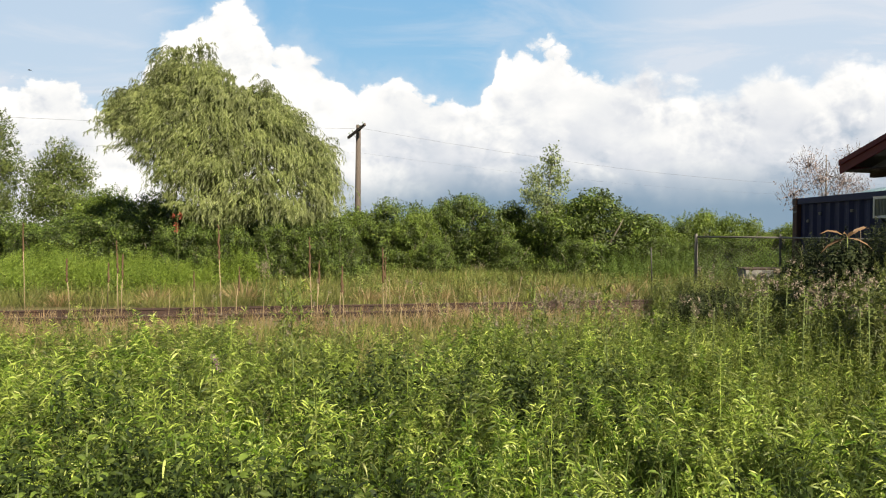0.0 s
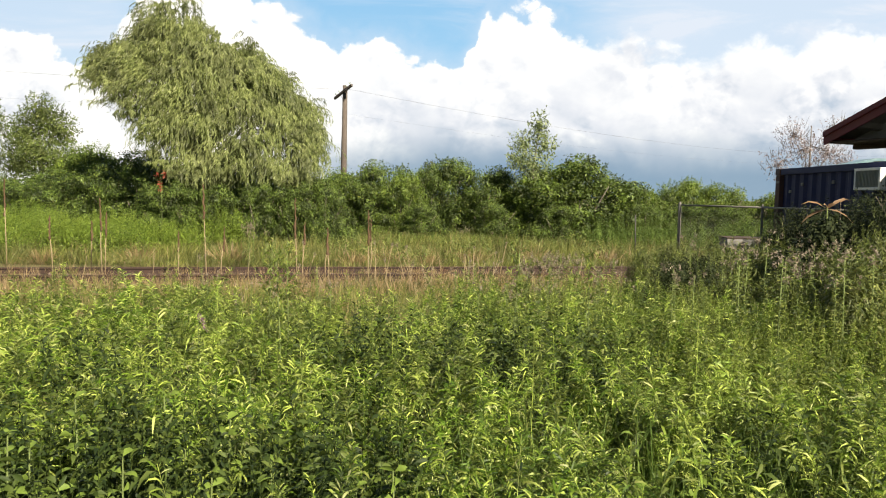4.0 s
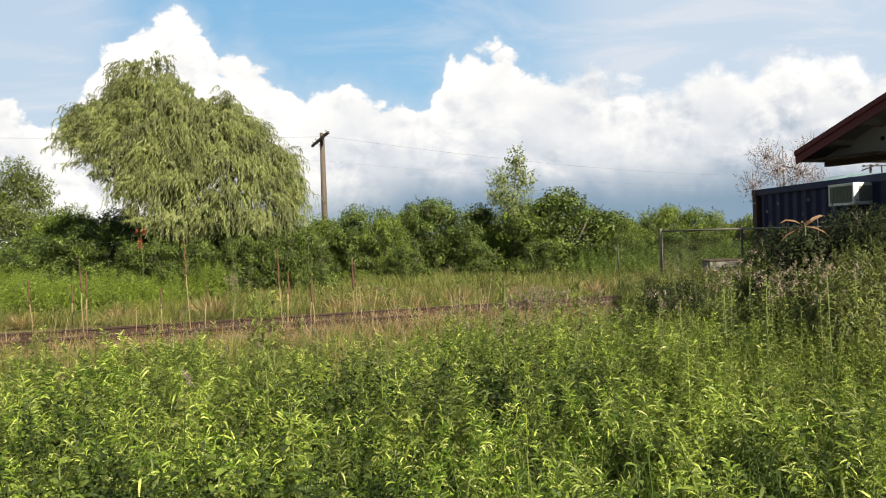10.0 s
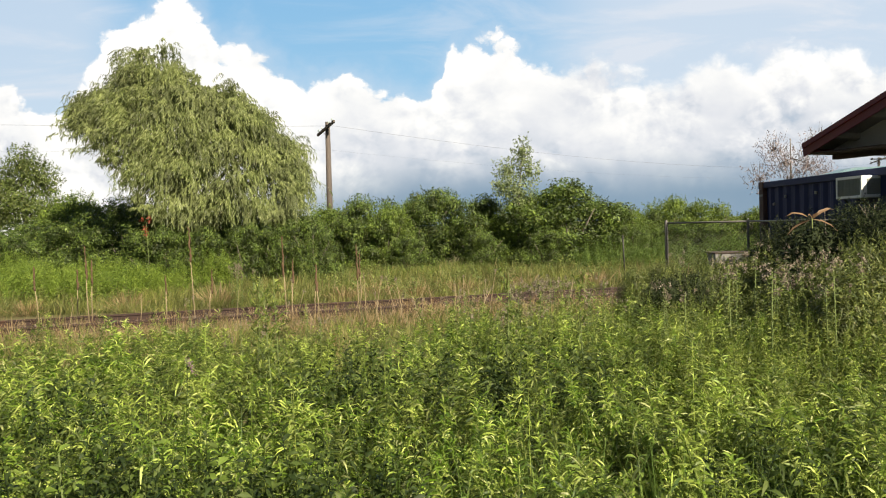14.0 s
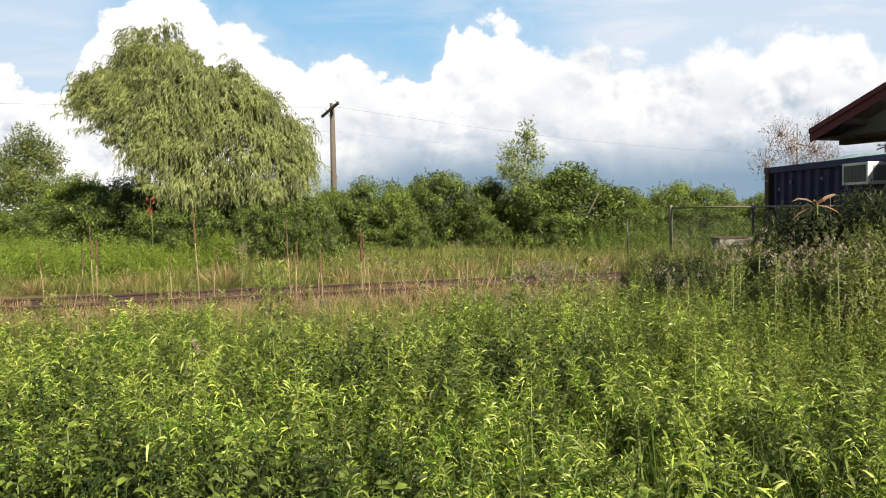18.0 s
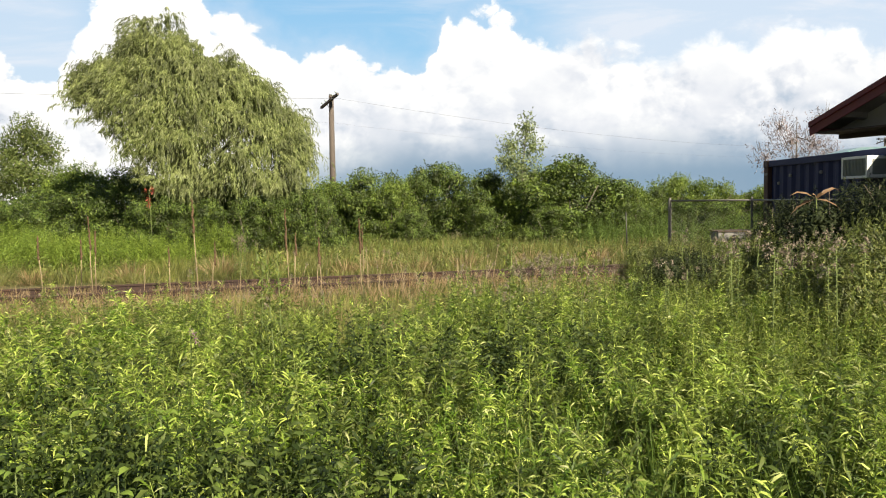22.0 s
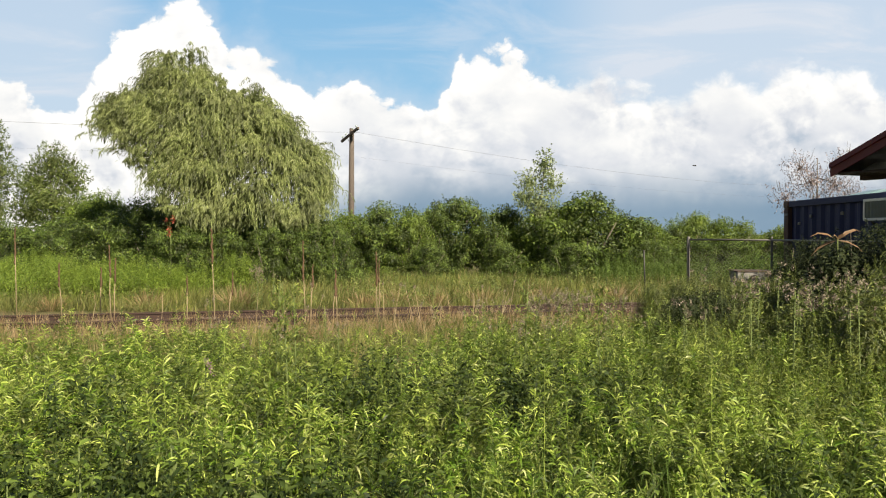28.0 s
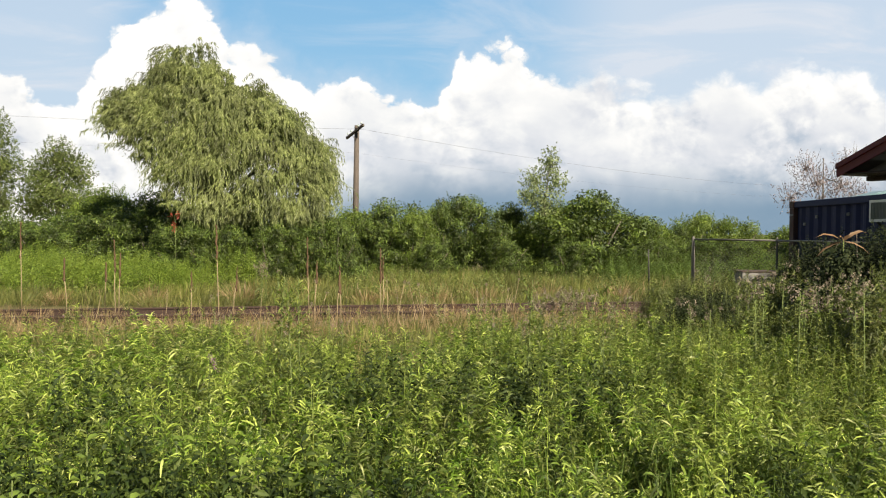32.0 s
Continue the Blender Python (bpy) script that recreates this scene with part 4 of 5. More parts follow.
# ---- building with the red-edged gable roof ----
def build_building():
    """Gable end turned towards the meadow; x runs along the gable, y into the building."""
    b = thing("gable_building", "low building with a red-edged gable roof and grey gable panel", "building", (8.02, 15.0, 0), -68)
    sl, ez, xr, depth, Yw = 0.42, 3.34, 5.0, 7.0, 0.9

    def slope_slab(name, x0, x1, dz0, dz1, y0, y1, mat, label=""):
        bm = bmesh.new()
        v = []
        for yy in (y0, y1):
            for x, dz in ((x0, dz0), (x1, dz0), (x1, dz1), (x0, dz1)):
                v.append(bm.verts.new((x, yy, ez + sl * min(x, 2 * xr - x) + dz)))
        for q in ((0, 1, 2, 3), (7, 6, 5, 4), (0, 4, 5, 1), (1, 5, 6, 2), (2, 6, 7, 3), (3, 7, 4, 0)):
            bm.faces.new([v[i] for i in q])
        bmesh.ops.recalc_face_normals(bm, faces=bm.faces)
        return part(name, bm, mat, b, label)

    for a, c in ((0.0, xr), (xr, 2 * xr)):
        slope_slab("roof_deck", a, c, 0.02, 0.07, 0.045, depth, SOFFIT)
        slope_slab("roof_sheet", a, c, 0.073, 0.10, -0.01, depth, RED_METAL, "dark red metal roofing")
        slope_slab("rake_fascia", a, c, -0.15, 0.07, 0.0, 0.04, RED_METAL, "dark red fascia board")
        slope_slab("rake_trim", a, c, 0.02, 0.125, -0.04, -0.003, RED_METAL)
    for i in range(6):
        xx = 0.55 + i * 0.75
        slope_slab("lookout", xx, xx + 0.09, -0.09, 0.017, 0.05, Yw - 0.01, SOFFIT)
    boxed("eave_board", (-0.03, 0.03, ez - 0.1), (-0.002, depth, ez + 0.09), RED_METAL, b)
    # grey gable panel over a beam
    bm = bmesh.new()
    fr = [bm.verts.new((x, Yw, z)) for x, z in ((0.02, 3.24), (xr, 3.24), (xr, ez + sl * xr + 0.015), (0.02, ez + sl * 0.02 + 0.015))]
    bk = [bm.verts.new((p.co.x, Yw + 0.06, p.co.z)) for p in fr]
    bm.faces.new(fr)
    bm.faces.new(bk[::-1])
    for i in range(4):
        bm.faces.new((fr[i], bk[i], bk[(i + 1) % 4], fr[(i + 1) % 4]))
    bmesh.ops.recalc_face_normals(bm, faces=bm.faces)
    part("gable_panel", bm, GREY_PANEL, b, "pale grey gable panel with a round hole")
    bm = bmesh.new()
    tube(bm, [(1.30, Yw - 0.012, 3.58), (1.30, Yw + 0.01, 3.58)], [0.045, 0.045], 14)
    part("vent_hole", bm, DARK_METAL, b)
    boxed("beam", (0.0, Yw - 0.04, 3.14), (xr + 4, Yw + 0.12, 3.235), SLEEPER_WOOD, b, 0.01)
    boxed("eave_return", (0.0, 0.045, ez - 0.105), (1.7, Yw - 0.045, ez - 0.075), SLEEPER_WOOD, b)
    # tan sided wall, board over board
    bx = 1.73
    boxed("wall_core", (bx + 0.03, Yw - 0.17, -0.05), (bx + 6.0, Yw - 0.045, 3.98), TAN_SIDING, b)
    bm = bmesh.new()
    v = [bm.verts.new(p) for p in ((bx, 0, 0), (bx + 5.5, 0, 0), (bx + 5.5, 0.02, 0.15), (bx, 0.02, 0.15), (bx, -0.03, 0), (bx + 5.5, -0.03, 0), (bx + 5.5, -0.008, 0.15), (bx, -0.008, 0.15))]
    for q in ((4, 5, 6, 7), (4, 0, 1, 5), (7, 6, 2, 3), (4, 7, 3, 0), (5, 1, 2, 6)):
        bm.faces.new([v[i] for i in q])
    plank = part("siding_board", bm, TAN_SIDING, b)
    for i in range(26):
        ob = plank if i == 0 else part("siding_board", plank.data, TAN_SIDING, b)
        ob.location = (0, Yw - 0.175, 0.02 + i * 0.152)
    bm = bmesh.new()
    tube(bm, [(1.64, Yw - 0.06, 3.2), (1.64, Yw - 0.1, 2.6), (1.64, Yw - 0.1, 0)], [0.035, 0.035, 0.035], 8)
    part("downpipe", bm, DARK_METAL, b)
    boxed("back_wall", (3.0, depth - 0.4, -0.05), (9.5, depth - 0.3, 3.1), TAN_SIDING, b)

    s = thing("metal_shed", "low shed with a blue-green metal roof behind the container", "shed")
    bm = bmesh.new()
    Ys = 21.0
    prof = [(11.3, 2.95), (12.8, 3.32), (17.0, 3.36), (17.0, 3.28), (12.8, 3.24), (11.3, 2.87)]
    f0 = [bm.verts.new((x, Ys, z)) for x, z in prof]
    f1 = [bm.verts.new((x, Ys + 0.9, z)) for x, z in prof]
    bm.faces.new(f0)
    bm.faces.new(f1[::-1])
    for i in range(6):
        bm.faces.new((f0[i], f1[i], f1[(i + 1) % 6], f0[(i + 1) % 6]))
    bmesh.ops.recalc_face_normals(bm, faces=bm.faces)
    part("roof", bm, TEAL_ROOF, s)
    boxed("wall", (11.6, Ys + 0.3, -0.05), (16.8, Ys + 0.7, 2.86), GREY_PANEL, s)
    a = thing("roof_aerial", "dark metal T-shaped aerial on the shed's roof", "aerial", (14.12, Ys + 0.45, 3.3))
    bm = bmesh.new()
    tube(bm, [(0, 0, -0.02), (0, 0, 0.15), (0, 0, 0.3)], [0.022, 0.02, 0.018], 8)
    part("mast", bm, DARK_METAL, a)
    bm = bmesh.new()
    tube(bm, [(-0.62, 0, 0.28), (0, -0.01, 0.27), (0.62, 0, 0.28)], [0.014, 0.02, 0.014], 8)
    part("crossbar", bm, DARK_METAL, a)
    for x in (-0.55, -0.3, 0.3, 0.55):
        boxed("clip", (x - 0.012, -0.03, 0.25), (x + 0.012, 0.03, 0.31), DARK_METAL, a)


# ---- chain-link fence ----
def build_fence():
    f = thing("chain_link_fence", "rusty chain-link fence with a steel top rail", "fence")
    P = ((4.72, 13.9), (5.62, 12.35), (5.66, 9.6), (5.70, 6.8))
    Hf = 1.90
    for i, (x, y) in enumerate(P):
        bm = bmesh.new()
        r = 0.03 if i == 0 else 0.02
        tube(bm, [(x, y, -0.2), (x, y, Hf + 0.02), (x, y, Hf + 0.06)], [r, r, r * 0.3], 10)
        part("fence_post", bm, POST_GREY, f)
    for (a, b) in zip(P, P[1:]):
        bm = bmesh.new()
        tube(bm, [(*a, Hf), (*b, Hf)], [0.017, 0.017], 8)
        part("top_rail", bm, POST_GREY, f)
        L = math.hypot(b[0] - a[0], b[1] - a[1])
        d = np.array([(b[0] - a[0]) / L, (b[1] - a[1]) / L, 0])
        nrm = np.array([-d[1], d[0], 0]) * 0.004
        A, B = [], []
        for s0 in np.arange(-Hf, L, 0.075):
            for sg in (1, -1):
                lo, hi = max(0, s0), min(L, s0 + Hf)
                if hi - lo < 0.02:
                    continue
                z0, z1 = (lo - s0), (hi - s0)
                if sg < 0:
                    z0, z1 = Hf - z0, Hf - z1
                o = np.array([a[0], a[1], 0]) + nrm * sg
                A.append(o + d * lo + np.array([0, 0, z0]))
                B.append(o + d * hi + np.array([0, 0, z1]))
        V, F = stems(np.array(A), np.array(B), 0.0026, 0.0026, 3)
        part("wire_mesh", mesh_np("wire_mesh", V, F, GALVANISED), GALVANISED, f)

    c = thing("wooden_crate", "weathered whitish crate with a dark knob among the weeds", "crate", (5.03, 11.6, 0.07), -8)
    for i in range(4):
        boxed("board", (-0.36, -0.3, 0.70 + i * 0.16), (0.60, -0.275, 0.85 + i * 0.16), GREY_BOARD, c, 0.005)
    boxed("lid", (-0.37, -0.31, 1.335), (0.61, 0.3, 1.352), SLEEPER_WOOD, c, 0.006, "dark weathered lid board")
    boxed("body", (-0.35, -0.27, 0.0), (0.59, 0.28, 1.33), GREY_BOARD, c)
    bm = bmesh.new()
    tube(bm, [(-0.12, -0.295, 1.24), (-0.12, -0.345, 1.24)], [0.06, 0.055], 14)
    part("knob", bm, DARK_METAL, c)
    bm = bmesh.new()
    tube(bm, [(5.75, 20.5, 0), (5.72, 20.5, 0.9), (5.70, 20.5, 1.55)], [0.02, 0.02, 0.02], 6)
    ob = part("steel_stake", bm, DARK_METAL, None)
    tagged(ob, "thin dark steel stake standing in the meadow grass", "stake")


# ---- herbs ----
def weed_field(name, label, xy, height, mat, per=42, leaf=0.095, ratio=0.2, fine=False, lean=0.2, low=0.25, flat=False):
    """A stand of leafy stems as one stuff object."""
    n = len(xy)
    z = lift(xy[:, 0], xy[:, 1])
    base = np.stack([xy[:, 0], xy[:, 1], z - 0.02], 1)
    top = base + np.stack([rng.normal(0, lean, n) * height, rng.normal(0, lean, n) * height, height], 1)
    t = low + (1 - low) * ((np.arange(per)[None, :] + rng.random((n, per))) / per) ** 0.75
    P = base[:, None] + (top - base)[:, None] * t[..., None]
    az = (np.arange(per)[None, :] * 2.4 + rng.uniform(0, 6.28, (n, 1))) + rng.normal(0, 0.3, (n, per))
    up = 0.35 + 0.9 * t ** 5 + rng.normal(0, 0.35, (n, per))
    way = np.stack([np.cos(az), np.sin(az), up], -1)
    ln = leaf * (1.1 - 0.55 * t ** 2) * rng.uniform(0.7, 1.35, (n, per)) * (0.75 + 0.5 * rng.random((n, 1)))
    dr = rng.uniform(0.35, 1.15, (n, per)) * (1.1 - 0.6 * t ** 6)
    a = leaves(P.reshape(-1, 3), way.reshape(-1, 3), ln.ravel(), ln.ravel() * ratio, dr.ravel(), fine, flat=flat)
    b = stems(base, top, 0.0035, 0.0015)
    V, F = joined([a, b])
    ob = new(name, mesh_np(name, V, F, mat))
    return tagged(ob, label, "weeds", kind="stuff")


def scatter(n, x0, x1, y0, y1, keep=None):
    p = np.stack([rng.uniform(x0, x1, n), rng.uniform(y0, y1, n)], 1)
    return p if keep is None else p[keep(p[:, 0], p[:, 1])]


def soft_noise(x, y, s, seed):
    return np.sin(x * s + seed) * np.cos(y * s * 1.3 + seed * 2.1) + 0.6 * np.sin(x * s * 2.3 + y * s * 1.7 + seed * 3.3)


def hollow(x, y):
    """Patches where the stand is lower, thinner and planted with darker leaves."""
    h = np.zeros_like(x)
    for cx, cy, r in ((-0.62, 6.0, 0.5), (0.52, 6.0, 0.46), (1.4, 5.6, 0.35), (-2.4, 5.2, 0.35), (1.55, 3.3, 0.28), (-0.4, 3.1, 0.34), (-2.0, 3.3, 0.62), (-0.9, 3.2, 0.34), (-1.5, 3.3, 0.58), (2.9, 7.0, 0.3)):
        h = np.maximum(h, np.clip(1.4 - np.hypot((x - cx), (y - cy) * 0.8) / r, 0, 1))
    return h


def weed_height(x, y):
    return (1 - 0.2 * hollow(x, y)) * 0.84 + 0.16 * soft_noise(x, y, 1.5, 1.0) + 0.10 * soft_noise(x, y, 3.7, 4.0)


def build_weeds():
    inview = lambda x, y: np.abs(x) < 0.78 * y + 0.9

    def thinned(p, most):
        hole = soft_noise(p[:, 0], p[:, 1], 2.6, 2.0) + 0.5 * soft_noise(p[:, 0], p[:, 1], 5.5, 7.0)
        keep = np.where((p[:, 0] < -0.9) & (p[:, 1] < 3.6), 0.42, np.where((p[:, 0] > 0.8) & (p[:, 1] < 3.4), 0.5, 1.0)) * (1 - 0.97 * hollow(p[:, 0], p[:, 1]))
        return p[rng.random(len(p)) < keep * most * np.clip(1.2 - 0.95 * np.clip(hole, 0, 1.4), 0.03, 1)]

    near = thinned(scatter(2400, -5, 5, 1.7, 4.8, inview), 0.85)
    h = weed_height(near[:, 0], near[:, 1]) * rng.uniform(0.75, 1.1, len(near))
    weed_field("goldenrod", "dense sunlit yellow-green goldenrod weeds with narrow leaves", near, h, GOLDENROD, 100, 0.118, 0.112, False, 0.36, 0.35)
    mid = scatter(7600, -9.5, 9.5, 4.8, 12.2, lambda x, y: inview(x, y) & ~((x > 4.4) & (y > 8)))
    mid = thinned(mid[mid[:, 1] < 8.9 + 0.5 * np.sin(mid[:, 0] * 1.7) + 0.65 * mid[:, 0].clip(0, 5)], 0.85)
    h = weed_height(mid[:, 0], mid[:, 1]) * rng.uniform(0.75, 1.1, len(mid))
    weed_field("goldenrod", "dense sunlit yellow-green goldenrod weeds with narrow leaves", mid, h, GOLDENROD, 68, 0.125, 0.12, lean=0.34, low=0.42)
    # taller single stems that stand out of the stand
    tall = scatter(420, -7, 8, 3.0, 10, lambda x, y: inview(x, y) & (rng.random(len(x)) < 0.35 + 0.09 * x))
    weed_field("spindly_weeds", "spindly taller green weed stems above the goldenrod", tall, rng.uniform(1.05, 1.35, len(tall)), GOLDENROD, 46, 0.075, 0.16, True, 0.06, 0.45)
    # darker, taller rank growth towards the container
    rank = scatter(1300, 1.6, 9.5, 8.0, 12.6, lambda x, y: (x > 0.47 * y - 0.9 - 0.25 * (y < 7)) & (x < 0.80 * y) & ~((x > CX0 - 0.15) & (y > CY0 - 0.2)))
    k = rank[:, 0] / rank[:, 1]
    r = 0.95 + (0.25 * np.clip((k - 0.27) / 0.06, 0, 1) + 0.28 * np.clip((k - 0.38) / 0.08, 0, 1)) * np.clip((rank[:, 1] - 5.4) / 2.2, 0, 1) + 0.14 * soft_noise(rank[:, 0], rank[:, 1], 2.3, 5.0)
    weed_field("rank_weeds", "tall dark rank weeds massed before the container", rank, r * rng.uniform(0.7, 1.1, len(rank)), RANK_WEED, 105, 0.05, 0.15, low=0.12)
    tall = scatter(420, 1.2, 5.4, 4.8, 8.2, lambda x, y: (x > 0.24 * y) & (x < 0.72 * y))
    weed_field("spindly_weeds", "upright olive weeds with many small leaves", tall, rng.uniform(0.85, 1.28, len(tall)), SPINDLE_LEAF, 100, 0.058, 0.15, False, 0.16, 0.05)
    edge = scatter(1200, 1.6, 6.0, 6.2, 8.4, lambda x, y: (x > 0.25 * y) & (x < 0.74 * y) & (soft_noise(x, y, 2.4, 3.0) > -0.7))
    weed_field("goldenrod", "tall sunlit goldenrod weeds before the rank thickets", edge, (0.98 + 0.09 * soft_noise(edge[:, 0], edge[:, 1], 3.0, 1.0)) * rng.uniform(0.85, 1.1, len(edge)), GOLDENROD, 54, 0.085, 0.13, low=0.4)
    # dark-leaved stems fill the patches that hollow() marks
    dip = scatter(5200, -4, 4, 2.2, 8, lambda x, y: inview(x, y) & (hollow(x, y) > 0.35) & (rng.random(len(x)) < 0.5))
    weed_field("dark_leaf_patch", "dark green leafy plants in patches between the goldenrod", dip, rng.uniform(0.82, 1.03, len(dip)), DARK_PATCH_LEAF, 26, 0.105, 0.30, True)
    # arching grass among the weeds, thickest at the front
    g = scatter(2600, -2.5, 3.6, 2.0, 4.6, lambda x, y: inview(x, y) & (rng.random(len(x)) < 0.25 + 0.2 * x))
    grass_field("arching_grass", "long arching green grass among the weeds", g, rng.uniform(0.7, 1.05, len(g)), TALL_GREEN, 5, 0.009, 0.3)


def grass_field(name, label, xy, height, mat, per=5, width=0.006, lean=0.35):
    n = len(xy)
    z = lift(xy[:, 0], xy[:, 1])
    P = np.repeat(np.stack([xy[:, 0], xy[:, 1], z - 0.02], 1), per, 0)
    P[:, :2] += rng.normal(0, 0.04, (len(P), 2))
    h = np.repeat(height, per) * rng.uniform(0.6, 1.1, len(P))
    way = np.stack([rng.normal(0.05, lean, len(P)), rng.normal(0, lean, len(P)), np.ones(len(P))], 1)
    face = unit(rng.normal(size=P.shape) * np.array([1, 1, 0.1]))
    V, F = leaves(P, way, h, width * rng.uniform(0.7, 1.4, len(P)), rng.uniform(0.02, 0.25, len(P)), face=face, flat=True)
    ob = new(name, mesh_np(name, V, F, mat))
    return tagged(ob, label, "grass", kind="stuff")


def build_meadow():
    s = lambda x, y: y - (TRACK_Y + TRACK_K * x)
    fr = lambda x, y: np.abs(x) < 0.74 * y + 1.0
    p = scatter(11000, -14, 12, 9.0, 17.8, lambda x, y: fr(x, y) & (s(x, y) < -1.1) & (soft_noise(x, y, 1.3, 5.0) > -0.55) & ((s(x, y) > -2.7) | (rng.random(len(x)) < 0.35)) & (rng.random(len(x)) < np.clip(0.9 - 0.08 * x, 0.35, 1)))
    grass_field("dry_grass", "pale dry grass along the near side of the track", p, rng.uniform(0.2, 0.5, len(p)), GRASS_DRY, 5, 0.007)
    p = scatter(5200, -14, 12, 12.0, 17.4, lambda x, y: fr(x, y) & (s(x, y) < -1.3) & (s(x, y) > -3.4))
    grass_field("dry_grass", "tall pale dry grass fringing the railway track", p, rng.uniform(0.2, 0.5, len(p)), GRASS_DRY, 4, 0.006, 0.25)
    p = scatter(8500, -14, 12, 9.0, 17.0, lambda x, y: fr(x, y) & (s(x, y) < -1.7))
    grass_field("meadow_grass", "green meadow grass before the railway track", p, rng.uniform(0.25, 0.55, len(p)), GRASS_GREEN, 5, 0.009)
    p = scatter(30000, -26, 24, 18.0, 31, lambda x, y: fr(x, y) & (s(x, y) > 1.2))
    q = soft_noise(p[:, 0], p[:, 1], 0.8, 2.0)
    hgt = 0.36 + 0.24 * np.clip((s(p[:, 0], p[:, 1]) - 1.5) / 6, 0, 1) + 0.12 * q
    grass_field("meadow_grass", "tall yellow-green meadow grass behind the track", p[q > -0.3], (hgt * rng.uniform(0.7, 1.2, len(p)))[q > -0.3], GRASS_GREEN, 5, 0.013)
    grass_field("rank_grass", "dark green rank grass in clumps behind the track", p[q <= -0.3], (hgt * rng.uniform(0.9, 1.35, len(p)) + 0.1)[q <= -0.3], GRASS_OLIVE, 5, 0.015)
    p = scatter(3400, -26, 24, 25.0, 31, lambda x, y: fr(x, y))
    grass_field("rank_grass", "dark green rank grass at the hedge's foot", p, rng.uniform(0.4, 0.8, len(p)), HEDGE_LIGHT, 6, 0.018)
    p = scatter(1500, -26, 24, 19.0, 30, lambda x, y: fr(x, y) & (s(x, y) > 1.6) & (soft_noise(x, y, 0.55, 6.0) > -0.2))
    grass_field("dry_grass", "dry tan grass stems among the meadow behind the track", p, rng.uniform(0.5, 1.0, len(p)), GRASS_DRY, 3, 0.010, 0.2)
    p = scatter(9500, -14, 12, 13.0, 21, lambda x, y: fr(x, y) & (np.abs(s(x, y) + 0.3) < 1.5) & (soft_noise(x, y, 1.1, 3.0) > -0.5) & (rng.random(len(x)) < np.clip(0.55 - 0.09 * x, 0.25, 0.9)))
    grass_field("dry_grass", "thin dry straw growing over the railway track", p, rng.uniform(0.15, 0.48, len(p)), GRASS_DRY, 4, 0.006)
    p = scatter(5200, -14, 12, 13.0, 21, lambda x, y: fr(x, y) & (s(x, y) > -1.5) & (s(x, y) < -0.72) & (soft_noise(x, y, 1.9, 8.0) > 0.0) & (rng.random(len(x)) < np.clip(0.6 - 0.08 * x, 0.3, 0.95)))
    grass_field("straw_clumps", "clumps of straw and grass leaning over the near rail", p, rng.uniform(0.28, 0.55, len(p)), GRASS_DRY, 4, 0.007, 0.3)
    p = scatter(2600, -14, 12, 13.0, 21, lambda x, y: fr(x, y) & (np.abs(s(x, y)) < 1.6) & (soft_noise(x, y, 1.6, 4.0) > 0.5))
    grass_field("track_weeds", "low green grass growing between the rails", p, rng.uniform(0.2, 0.42, len(p)), GRASS_OLIVE, 5, 0.009, 0.35)
    p = scatter(520, 5.6, 13, 24.5, 28.2, lambda x, y: fr(x, y) & (soft_noise(x, y, 1.2, 2.5) > -0.3))
    weed_field("tall_herbs", "tall upright green herbs before the hedge by the fence", p, rng.uniform(0.8, 1.5, len(p)), TALL_GREEN, 46, 0.13, 0.17, lean=0.06, flat=True)
    # bright tall herbs on the left, along the hedge's foot
    p = scatter(4600, -24, -4, 20.5, 26.6, lambda x, y: fr(x, y) & (s(x, y) > 3.6 + 0.6 * np.sin(x)) & (x < -7.2 - 1.2 * np.sin(y)))
    weed_field("tall_herbs", "tall bright green herbs at the foot of the hedge", p, rng.uniform(0.75, 1.2, len(p)) * (1.05 + 0.25 * soft_noise(p[:, 0], p[:, 1], 0.9, 1.5)), HERB_LEAF, 40, 0.135, 0.17, lean=0.1, flat=True)
    p = scatter(1500, -16, 18, 19.0, 28, lambda x, y: fr(x, y) & (s(x, y) > 1.8) & (soft_noise(x, y, 0.7, 9.0) > 0.1))
    weed_field("meadow_herbs", "scattered leafy herbs among the meadow grass", p, rng.uniform(0.4, 0.85, len(p)), RANK_WEED, 18, 0.16, 0.26, flat=True)


def build_mullein(h):
    """A dead stalk with a long brown seed spike."""
    m = thing("mullein_stalk", "dead pale mullein stalk with a long brown seed spike", "weed stalk", group="dead mullein stalks")
    bm = bmesh.new()
    a, b = rng.normal(0, 0.05), rng.normal(0, 0.04)
    tube(bm, [(0, 0, -0.05), (a * 0.5, 0, h * 0.4), (a, b, h * 0.72)], [0.012, 0.010, 0.007], 6)
    part("stalk", bm, PALE_STALK, m)
    bm = bmesh.new()
    zs = np.linspace(rng.uniform(0.5, 0.66), 1.0, 17) * h
    tube(bm, [(a + rng.normal(0, 0.007), b + rng.normal(0, 0.005), z) for z in zs], [0.009] + [rng.uniform(0.012, 0.029) * (1.1 - 0.5 * i / 16) for i in range(15)] + [0.004], 7)
    part("seed_spike", bm, BROWN_HEAD, m)
    return m


